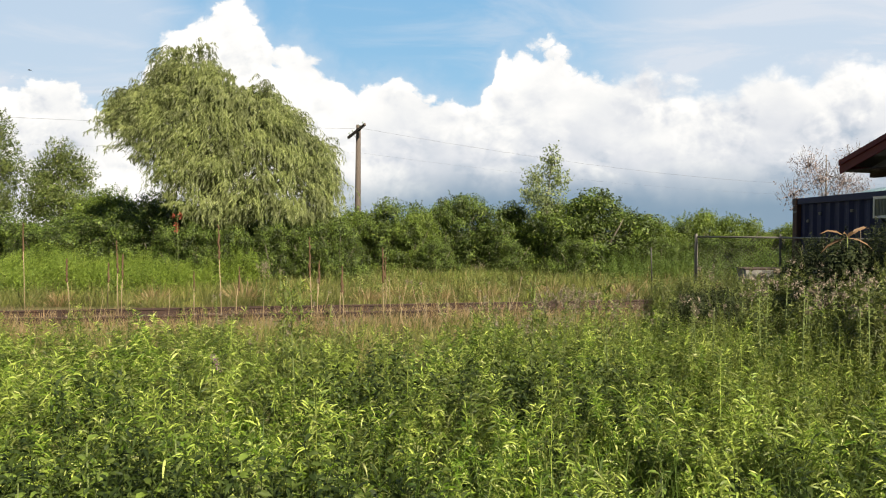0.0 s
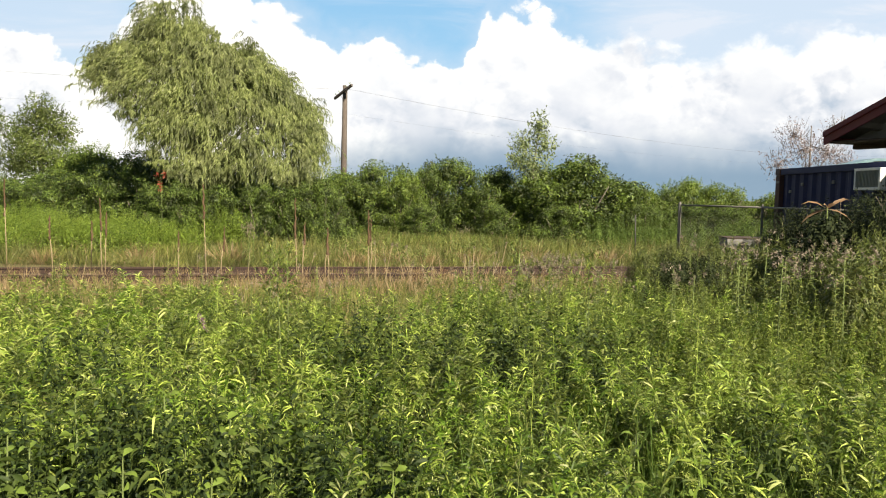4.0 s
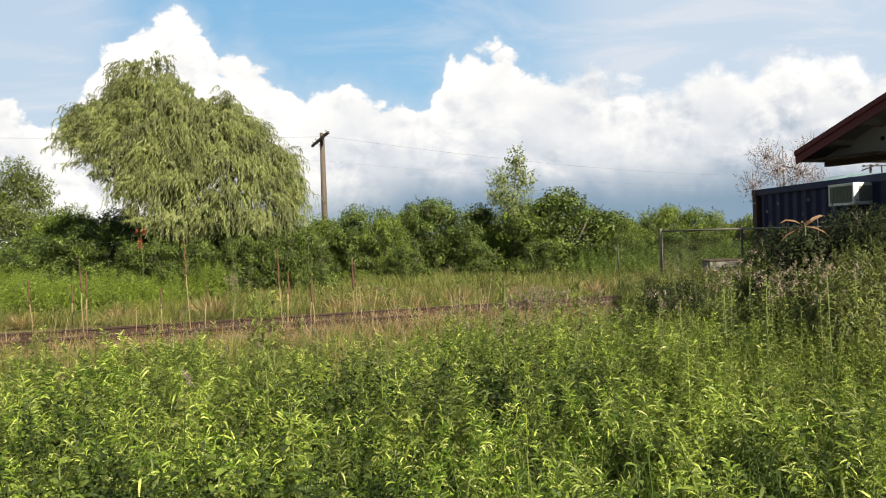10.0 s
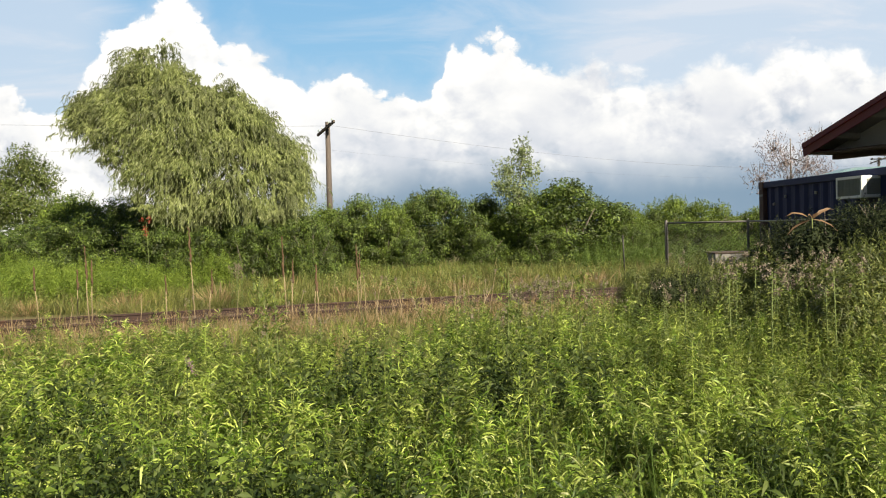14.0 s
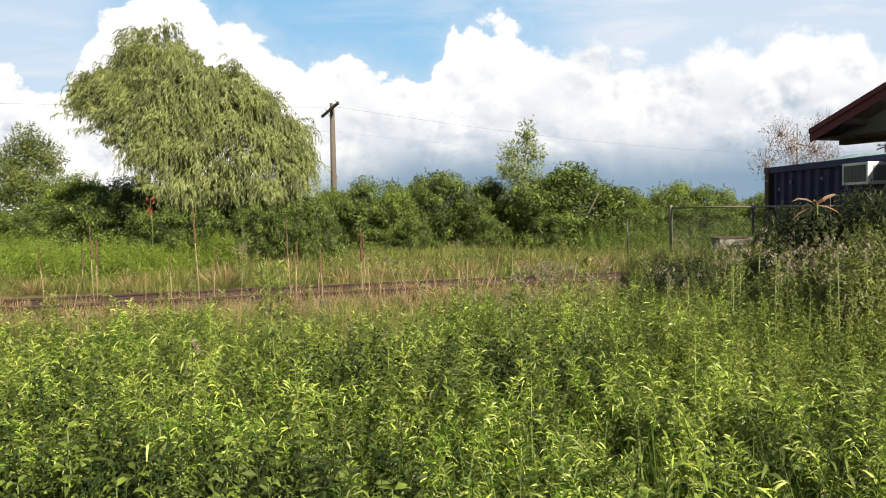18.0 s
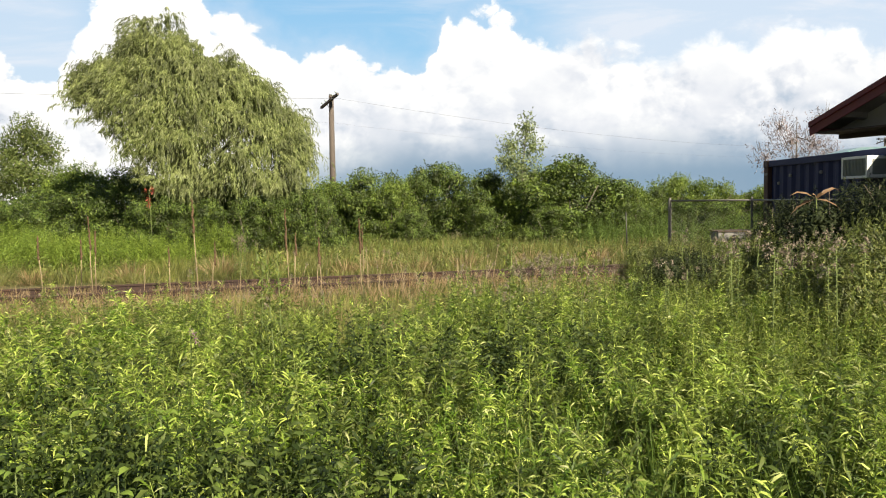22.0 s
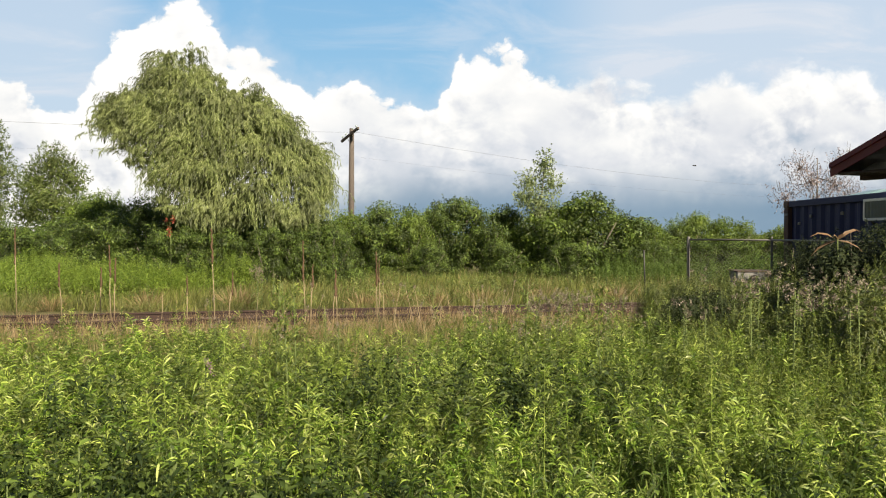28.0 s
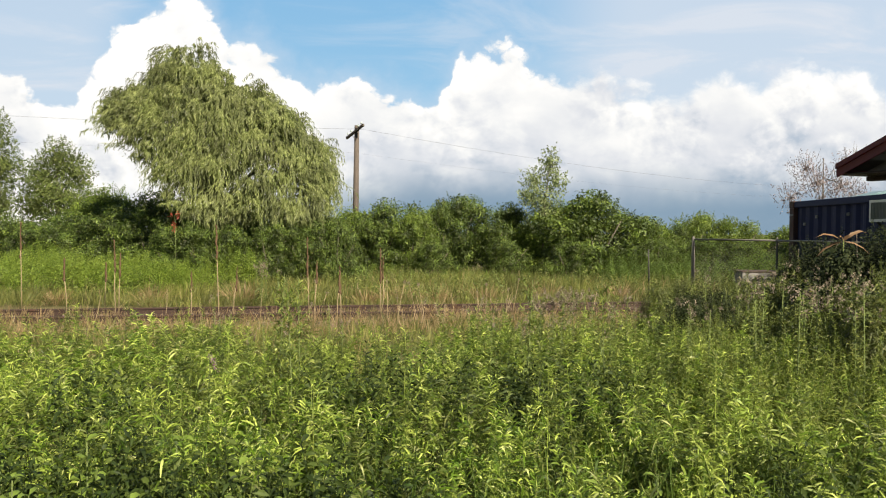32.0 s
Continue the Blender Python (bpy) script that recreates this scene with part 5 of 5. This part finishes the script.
def build_stalks():
    # place across, foot's distance, height of the tip
    STALKS = ((28, 17.4, 398), (109, 15.2, 462), (176, 16.6, 470), (196, 15.6, 428), (201, 15.8, 452), (330, 15.4, 480), (380, 15.2, 395), (405, 16.2, 470), (541, 15.0, 418), (548, 15.3, 460), (590, 15.2, 470), (596, 15.0, 478), (668, 15.0, 440), (672, 18.6, 455))
    for px, Y, py in STALKS:
        h = sight_z(py, Y) - 0.1
        m = build_mullein(h)
        x = sight_x(px, Y)
        m.matrix_basis = pose(x, Y, float(lift(x, Y)), rng.uniform(-2, 2), rng.uniform(-2, 2), rng.uniform(0, 360))


def build_dry_stalks():
    """Broken, leaning straw stalks by the track."""
    for i in range(34):
        px, Y = rng.uniform(520, 900) if i % 4 else rng.uniform(60, 1100), rng.uniform(13.6, 15.6)
        s = thing("dry_stalk", "thin leaning straw-coloured dead stalk by the track", "weed stalk", group="dead straw stalks")
        h = rng.uniform(0.5, 1.1)
        bm = bmesh.new()
        tube(bm, [(0, 0, -0.03), (0.01, 0, h * 0.5), (0.0, 0.02, h)], [0.007, 0.006, 0.003], 5)
        part("stem", bm, PALE_STALK, s)
        if i % 2:
            part("head", crown("stalk_head", 30, [((0, 0.02, h), (0.02, 0.02, 0.06))], PINK_SEED, 0.03, 0.4, 0.2, 1.0), PINK_SEED, s)
        x = sight_x(px, Y)
        s.matrix_basis = pose(x, Y, float(lift(x, Y)), rng.uniform(-8, 8), rng.normal(0, 18), rng.uniform(0, 360))


def build_plume(h, mat, heads):
    """A tall dock or thistle: green stalk, few leaves, a spray of seed plumes."""
    w = thing("seeding_weed", "tall green weed topped by pinkish seed plumes", "weed", group="seeding weeds")
    bm = bmesh.new()
    tube(bm, [(0, 0, -0.03), (0.015, 0.01, h * 0.5), (0.0, 0.0, h)], [0.005, 0.0045, 0.003], 5)
    part("stalk", bm, GREEN_STALK, w)
    n = 150
    t = rng.uniform(0.05, 0.97, n)
    az = np.arange(n) * 2.4
    V, F = leaves(np.stack([np.zeros(n), np.zeros(n), t * h], 1), np.stack([np.cos(az), np.sin(az), 0.5 + 0 * az], 1), 0.06 * (1.15 - 0.6 * t), 0.012, 0.5, True)
    tagged(part("foliage", mesh_np("weed_foliage", V, F, RANK_WEED), RANK_WEED, w), kind="stuff")
    lumps = []
    for i in range(heads):
        a = rng.uniform(0, 6.28)
        r = rng.uniform(0.01, 0.09)
        lumps.append(((math.cos(a) * r, math.sin(a) * r, h * rng.uniform(0.86, 1.04)), (0.014, 0.014, 0.03)))
    tagged(part("plume", crown("plume", 14 * heads, lumps, mat, 0.017, 0.5, 0.1, 1.0), mat, w), kind="stuff")
    return w


def spread_things(protos, rows, group_scale=1.0):
    used, made = set(), []
    for i, (x, y, s) in enumerate(rows):
        src = protos[i % len(protos)]
        m = pose(x, y, float(lift(x, y)), 0, 0, (i * 83) % 360) @ Matrix.Diagonal((s, s, s, 1))
        if src in used:
            ob = copy_thing(src, Matrix())
        else:
            used.add(src)
            ob = src
        ob.matrix_basis = m
        made.append((ob, m))
    return made


def build_seeding_weeds():
    protos = [build_plume(1.0, PINK_SEED, 5) for _ in range(4)]
    rows = []
    for i in range(38):           # along the top of the rank growth
        k = rng.uniform(0.46, 0.64) if i % 5 else rng.uniform(0.33, 0.44)
        y = rng.uniform(6.2, 9.4)
        rows.append((k * y, y, rng.uniform(1.25, 1.55)))
    for i in range(20):           # before the track, towards the fence
        k = rng.uniform(0.02, 0.30)
        y = rng.uniform(7.6, 10.4)
        rows.append((k * y, y, rng.uniform(0.95, 1.15)))
    for i in range(9):
        k = rng.uniform(-0.34, -0.08)
        y = rng.uniform(7.0, 10.0)
        rows.append((k * y, y, rng.uniform(0.9, 1.08)))
    rows = [r for r in rows if not (r[0] > 5.4 and r[1] > 6.5)]
    spread_things(protos, rows)
    bloom = build_plume(1.08, PINK_BLOOM, 5)
    tagged(bloom, "tall thistle with small mauve flower heads", "weed", "seeding weeds")
    bloom.matrix_basis = pose(sight_x(350, 5.4), 5.4, 0, 2, 3, 10)


def build_broadleaf(h, n=9):
    w = thing("broadleaf_weed", "broad-leaved green weed with paired pointed leaves", "weed", group="broad-leaved weeds")
    bm = bmesh.new()
    tube(bm, [(0, 0, -0.03), (0.01, 0, h * 0.5), (0.02, 0.01, h)], [0.008, 0.006, 0.003], 6)
    part("stem", bm, GREEN_STALK, w)
    P, D, L = [], [], []
    for i in range(n):
        t = 0.25 + 0.75 * i / (n - 1)
        a = i * 1.57
        for s in (0, math.pi):
            P.append((0.01, 0, h * t))
            D.append((math.cos(a + s), math.sin(a + s), 0.3 + 0.5 * t))
            L.append(0.17 * (1.1 - 0.5 * t))
    for i in range(len(P)):
        V, F = leaves(np.array(P[i:i + 1]), np.array(D[i:i + 1]), L[i], L[i] * 0.34, 0.6, True)
        part("leaf", mesh_np("leaf", V, F, BROAD_LEAF), BROAD_LEAF, w)
    return w


def build_near_weeds():
    """Single plants that stand out at the front of the stand."""
    protos = [build_broadleaf(0.88), build_broadleaf(0.93, 11), build_broadleaf(0.84, 10)]
    rows = [(-1.95, 3.2, 1.0), (-1.75, 3.0, 0.95), (-1.6, 3.3, 1.0), (-1.35, 3.05, 0.95), (-1.15, 3.2, 0.9), (-0.95, 2.95, 0.95), (-0.7, 3.1, 0.9), (-2.2, 3.5, 1.0), (-1.5, 2.8, 0.95), (-0.35, 2.9, 0.85), (-1.9, 2.8, 0.9), (-1.05, 2.75, 0.9), (1.22, 3.2, 0.95), (0.95, 3.3, 0.9), (-0.15, 2.95, 0.95), (-1.3, 3.5, 1.1), (-2.05, 3.05, 1.1), (-1.0, 3.4, 1.05), (-1.75, 3.5, 1.1), (-2.5, 3.6, 1.1)]
    return spread_things(protos, rows)


def build_tall_weed(px, Y, turn):
    """A spindly weed that stands far out of the stand, with ascending side shoots."""
    w = thing("tall_weed", "tall spindly pale green weed with fine ascending shoots", "weed", (sight_x(px, Y), Y, 0), turn, "tall single weeds")
    bm = bmesh.new()
    tube(bm, [(0, 0, -0.03), (0.01, 0, 0.8), (-0.03, 0, 1.62)], [0.008, 0.006, 0.002], 6)
    part("stem", bm, GREEN_STALK, w)
    for i in range(22):
        z = 0.55 + i * 0.046
        a = i * 2.4
        L = 0.20 * (1.15 - 0.035 * i) + 0.04 * rng.random()
        tip = (math.cos(a) * L * 0.7, math.sin(a) * L * 0.7, z + L * 0.75)
        bm = bmesh.new()
        tube(bm, [(0, 0, z), (tip[0] * 0.5, tip[1] * 0.5, z + L * 0.3), tip], [0.003, 0.0025, 0.001], 4)
        shoot = part("shoot", bm, GREEN_STALK, w)
        t = rng.random(13)
        P = np.array([(0, 0, z)]) + np.array([(tip[0], tip[1], tip[2] - z)]) * t[:, None]
        V, F = leaves(P, rng.normal(size=(13, 3)) * 0.6 + np.array([tip[0], tip[1], 0.4]), 0.06, 0.012, 0.3, True)
        tagged(part("leaves", mesh_np("shoot_leaves", V, F, SPINDLE_LEAF), SPINDLE_LEAF, shoot), kind="stuff")
    return w


def build_tufts():
    """Fans of bleached grass and pinkish seed heads in the meadow by the track."""
    for px, Y, h, r in ((262, 18.9, 0.75, 0.5), (420, 19.5, 0.9, 0.5), (640, 19.0, 0.7, 0.5), (700, 19.6, 0.8, 0.6), (770, 19.2, 0.7, 0.5), (850, 20.5, 0.8, 0.6), (960, 21.5, 0.8, 0.6), (90, 18.6, 0.6, 0.4), (1090, 20.4, 0.8, 0.5)):
        n = 170
        x = sight_x(px, Y)
        P = np.array([[0, 0, -0.02]]) + np.concatenate([rng.normal(0, r * 0.25, (n, 2)), np.zeros((n, 1))], 1)
        way = np.concatenate([P[:, :2] * 1.5 / r + rng.normal(0, 0.15, (n, 2)), np.ones((n, 1))], 1)
        V, F = leaves(P, way, h * rng.uniform(0.6, 1.15, n), 0.011, rng.uniform(0.1, 0.5, n), face=unit(rng.normal(size=P.shape) * np.array([1, 1, 0.1])))
        ob = new("grass_tuft", mesh_np("grass_tuft", V, F, GRASS_DRY))
        ob.matrix_basis = pose(x, Y, float(lift(x, Y)))
        tagged(ob, "fan-shaped tuft of bleached dry grass in the meadow", "grass tuft", "dry grass tufts")
    protos = [build_plume(1.0, PINK_SEED, 16) for _ in range(2)]
    rows = []
    for i in range(9):
        px, Y = 456 + rng.normal(0, 24), rng.uniform(17.6, 19.5)
        rows.append((sight_x(px, Y), Y, rng.uniform(0.85, 1.2)))
    for i in range(14):
        px, Y = rng.uniform(930, 1120), rng.uniform(9.0, 10.6)
        rows.append((sight_x(px, Y), Y, rng.uniform(1.1, 1.3)))
    spread_things(protos, rows)


def build_orange_plant():
    o = thing("withered_plant", "tall plant with drooping withered orange fronds", "plant", (sight_x(1482, 8.6), 8.6, 0))
    bm = bmesh.new()
    tube(bm, [(0, 0, 0), (0.03, 0, 1.0), (0, 0, 1.95)], [0.016, 0.012, 0.007], 7)
    part("stalk", bm, GREEN_STALK, o)
    for dx, dy, dz, L in ((-0.95, -0.1, 0.62, 0.42), (0.9, 0.1, 0.85, 0.42), (-0.95, 0.2, -0.2, 0.30), (0.95, -0.2, -0.1, 0.30), (0.25, -0.2, 0.5, 0.16), (-0.3, -0.3, 0.4, 0.2)):
        V, F = leaves(np.array([[0.0, 0, 1.93]]), np.array([[dx, dy, dz]]), L, 0.05, 0.45, True, face=np.array([[0.2, -0.5, 0.85]]))
        part("frond", mesh_np("frond", V, F, ORANGE_FROND), ORANGE_FROND, o)
    part("foliage", crown("withered_foliage", 4000, [((0, 0.05, 1.68), (0.22, 0.2, 0.24)), ((0, 0, 1.4), (0.35, 0.3, 0.42)), ((-0.3, 0, 1.1), (0.4, 0.3, 0.5)), ((0.35, 0, 1.2), (0.4, 0.3, 0.55))], SHADED_VINE_LEAF, 0.08, 0.3, shell=1.0), SHADED_VINE_LEAF, o)


def build_rank_bushes():
    """Rounded leafy masses of rank growth before the fence."""
    protos = []
    for k in range(3):
        b = thing("weed_thicket", "rounded thicket of olive-green rank weeds before the fence", "thicket", group="weed thickets")
        limb_set(b, 1.0, 0.4, 5, 0.012)
        lumps = [((0, 0, 0.5), (0.6, 0.5, 0.5))]
        for i in range(12):
            a = rng.uniform(0, 6.28)
            lumps.append(((math.cos(a) * rng.uniform(0.1, 0.6), math.sin(a) * rng.uniform(0.1, 0.5), rng.uniform(0.35, 0.95)), (0.2, 0.2, rng.uniform(0.14, 0.3))))
        part("crown", crown("thicket_crown", 15000, lumps, THICKET_LEAF, 0.062, 0.2, 0.35, 0.5, 0.35), THICKET_LEAF, b)
        protos.append(b)
    SPOTS = ((1172, 11.2, 496, 1.0), (1212, 11.6, 482, 1.1), (1258, 11.0, 486, 1.0), (1300, 10.5, 488, 0.9), (1338, 10.6, 482, 1.1), (1240, 9.6, 526, 1.5), (1300, 9.4, 506, 1.3), (1345, 9.9, 500, 1.1), (1385, 9.5, 470, 0.9), (1432, 9.0, 488, 1.2), (1466, 8.9, 468, 0.9), (1512, 8.3, 464, 1.0), (1480, 8.0, 506, 1.4), (1568, 7.6, 484, 1.3), (1270, 8.7, 545, 1.2), (1370, 8.3, 535, 1.2), (1450, 7.6, 532, 1.2), (1540, 7.0, 505, 1.3), (1622, 7.2, 448, 1.2), (1610, 6.8, 488, 1.6), (1200, 9.8, 540, 1.1))
    used = set()
    for i, (px, Y, py, w) in enumerate(SPOTS):
        m = scaled(sight_x(px, Y), Y, 0, i * 77, w / 1.5, sight_z(py, Y) / 1.2)
        src = protos[i % 3]
        ob = copy_thing(src, Matrix()) if src in used else src
        used.add(src)
        ob.matrix_basis = m


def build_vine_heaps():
    # last row is added as a dark stand-in for the shaded hollow between thickets
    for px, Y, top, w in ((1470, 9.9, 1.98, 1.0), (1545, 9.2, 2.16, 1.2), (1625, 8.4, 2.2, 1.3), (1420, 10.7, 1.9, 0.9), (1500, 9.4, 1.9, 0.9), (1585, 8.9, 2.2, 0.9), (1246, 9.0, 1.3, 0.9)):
        v = thing("vine_heap", "dark tangled vine heaped by the chain-link fence, shade put into its leaf colour", "shrub", (sight_x(px, Y), Y, 0), 0, "vine heaps")
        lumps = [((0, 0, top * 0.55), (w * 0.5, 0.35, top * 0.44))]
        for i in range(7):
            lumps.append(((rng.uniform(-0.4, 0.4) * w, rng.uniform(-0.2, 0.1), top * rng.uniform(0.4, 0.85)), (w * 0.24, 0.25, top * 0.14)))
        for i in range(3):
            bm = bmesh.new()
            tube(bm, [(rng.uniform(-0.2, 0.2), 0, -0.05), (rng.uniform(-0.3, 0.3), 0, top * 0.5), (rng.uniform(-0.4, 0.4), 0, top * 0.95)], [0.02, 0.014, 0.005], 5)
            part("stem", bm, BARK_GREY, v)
        part("crown", crown("vine_crown", 20000, lumps, SHADED_VINE_LEAF, 0.042, 0.25, 0.3, 0.5, 0.35), SHADED_VINE_LEAF, v)


def build_bird():
    b = thing("flying_bird", "small dark bird in flight", "bird")
    bm = bmesh.new()
    tube(bm, [(-0.11, 0, 0), (-0.06, 0, 0), (0.03, 0, 0.01), (0.09, 0, 0.015), (0.13, 0, 0.01)], [0.012, 0.03, 0.036, 0.026, 0.004], 8)
    part("body", bm, BIRD_DARK, b)
    wings = []
    for s in (-1, 1):
        bm = bmesh.new()
        p = [(0.05, 0.02 * s, 0.02), (0.03, 0.13 * s, 0.03), (-0.03, 0.24 * s, 0.02), (-0.06, 0.12 * s, 0.015), (-0.05, 0.02 * s, 0.012)]
        a = [bm.verts.new(q) for q in p]
        c = [bm.verts.new((q[0], q[1], q[2] - 0.008)) for q in p]
        bm.faces.new(a)
        bm.faces.new(c[::-1])
        for i in range(5):
            bm.faces.new((a[i], c[i], c[(i + 1) % 5], a[(i + 1) % 5]))
        bmesh.ops.recalc_face_normals(bm, faces=bm.faces)
        wings.append(part("wing", bm, BIRD_DARK, b))
    return b, wings


backdrop = build_backdrop()
build_ground()
build_track()
for at, hh, ln in zip(POLES, (7.3, 7.25, 7.6), (0.0, 0.05, 0.0)):
    build_pole(at, hh, ln)
build_wires()
build_hedge()
build_trees()
willow, boughs = build_willow()
build_red_sprig()
build_container()
build_building()
build_fence()
build_weeds()
build_meadow()
build_stalks()
build_dry_stalks()
build_seeding_weeds()
swaying = build_near_weeds()
for px, Y, turn in ((506, 5.7, 0), (522, 6.1, 80), (490, 6.6, 200), (930, 6.2, 140), (1062, 6.0, 300)):
    build_tall_weed(px, Y, turn)
build_tufts()
build_orange_plant()
build_vine_heaps()
build_rank_bushes()
bird_a, wings_a = build_bird()
bird_b, wings_b = build_bird()


def motions():
    walk(backdrop, [(0.0, pose(0, 0, 0, 0, 0, -2.8)), (16.0, pose(0, 0, 0, 0, 0, -1.2)), (32.0, pose(0, 0, 0, 0, 0, 0.4))])
    # a bird crosses to the left near the end, another leaves at the start
    Y = 45.0
    bx = lambda px: sight_x(px, Y)
    walk(bird_b, [(0.0, pose(bx(9900), Y, 6.2, 0, 0, 180)), (28.0, pose(bx(1228), Y, sight_z(294, Y), 0, 0, 180)), (28.6, pose(bx(1043), Y, sight_z(296, Y), 0, 0, 180)), (29.2, pose(bx(845), Y, sight_z(288, Y), 0, 0, 180)), (32.0, pose(bx(-40), Y, sight_z(280, Y), 0, 0, 180))])
    walk(bird_a, [(0.0, pose(bx(42), Y, sight_z(133, Y), 0, 0, 180)), (0.2, pose(bx(-60), Y, sight_z(128, Y), 0, 0, 180)), (32.0, pose(bx(-16000), Y, 20, 0, 0, 180))])
    # single weeds nod in the gusts
    for i, (ob, m) in enumerate(swaying):
        rows = []
        for k in range(65):
            t = k * 0.5
            a = 1.3 * math.sin(t * 3.1 + i * 1.7) + 0.8 * math.sin(t * 1.3 + i)
            rows.append((t, m @ pose(0, 0, 0, 0.6 * a, a, 0)))
        walk(ob, rows)
    # boughs of the willow rock in the wind
    for i, b in enumerate(boughs):
        rows = []
        for k in range(33):
            a = 0.35 * math.sin(k * 1.9 + i * 1.3) + 0.2 * math.sin(k * 0.7 + i)
            rows.append((float(k), pose(0.03 * math.sin(k * 1.3 + i), 0, 0, 0, a, 0)))
        walk(b, rows)


motions()
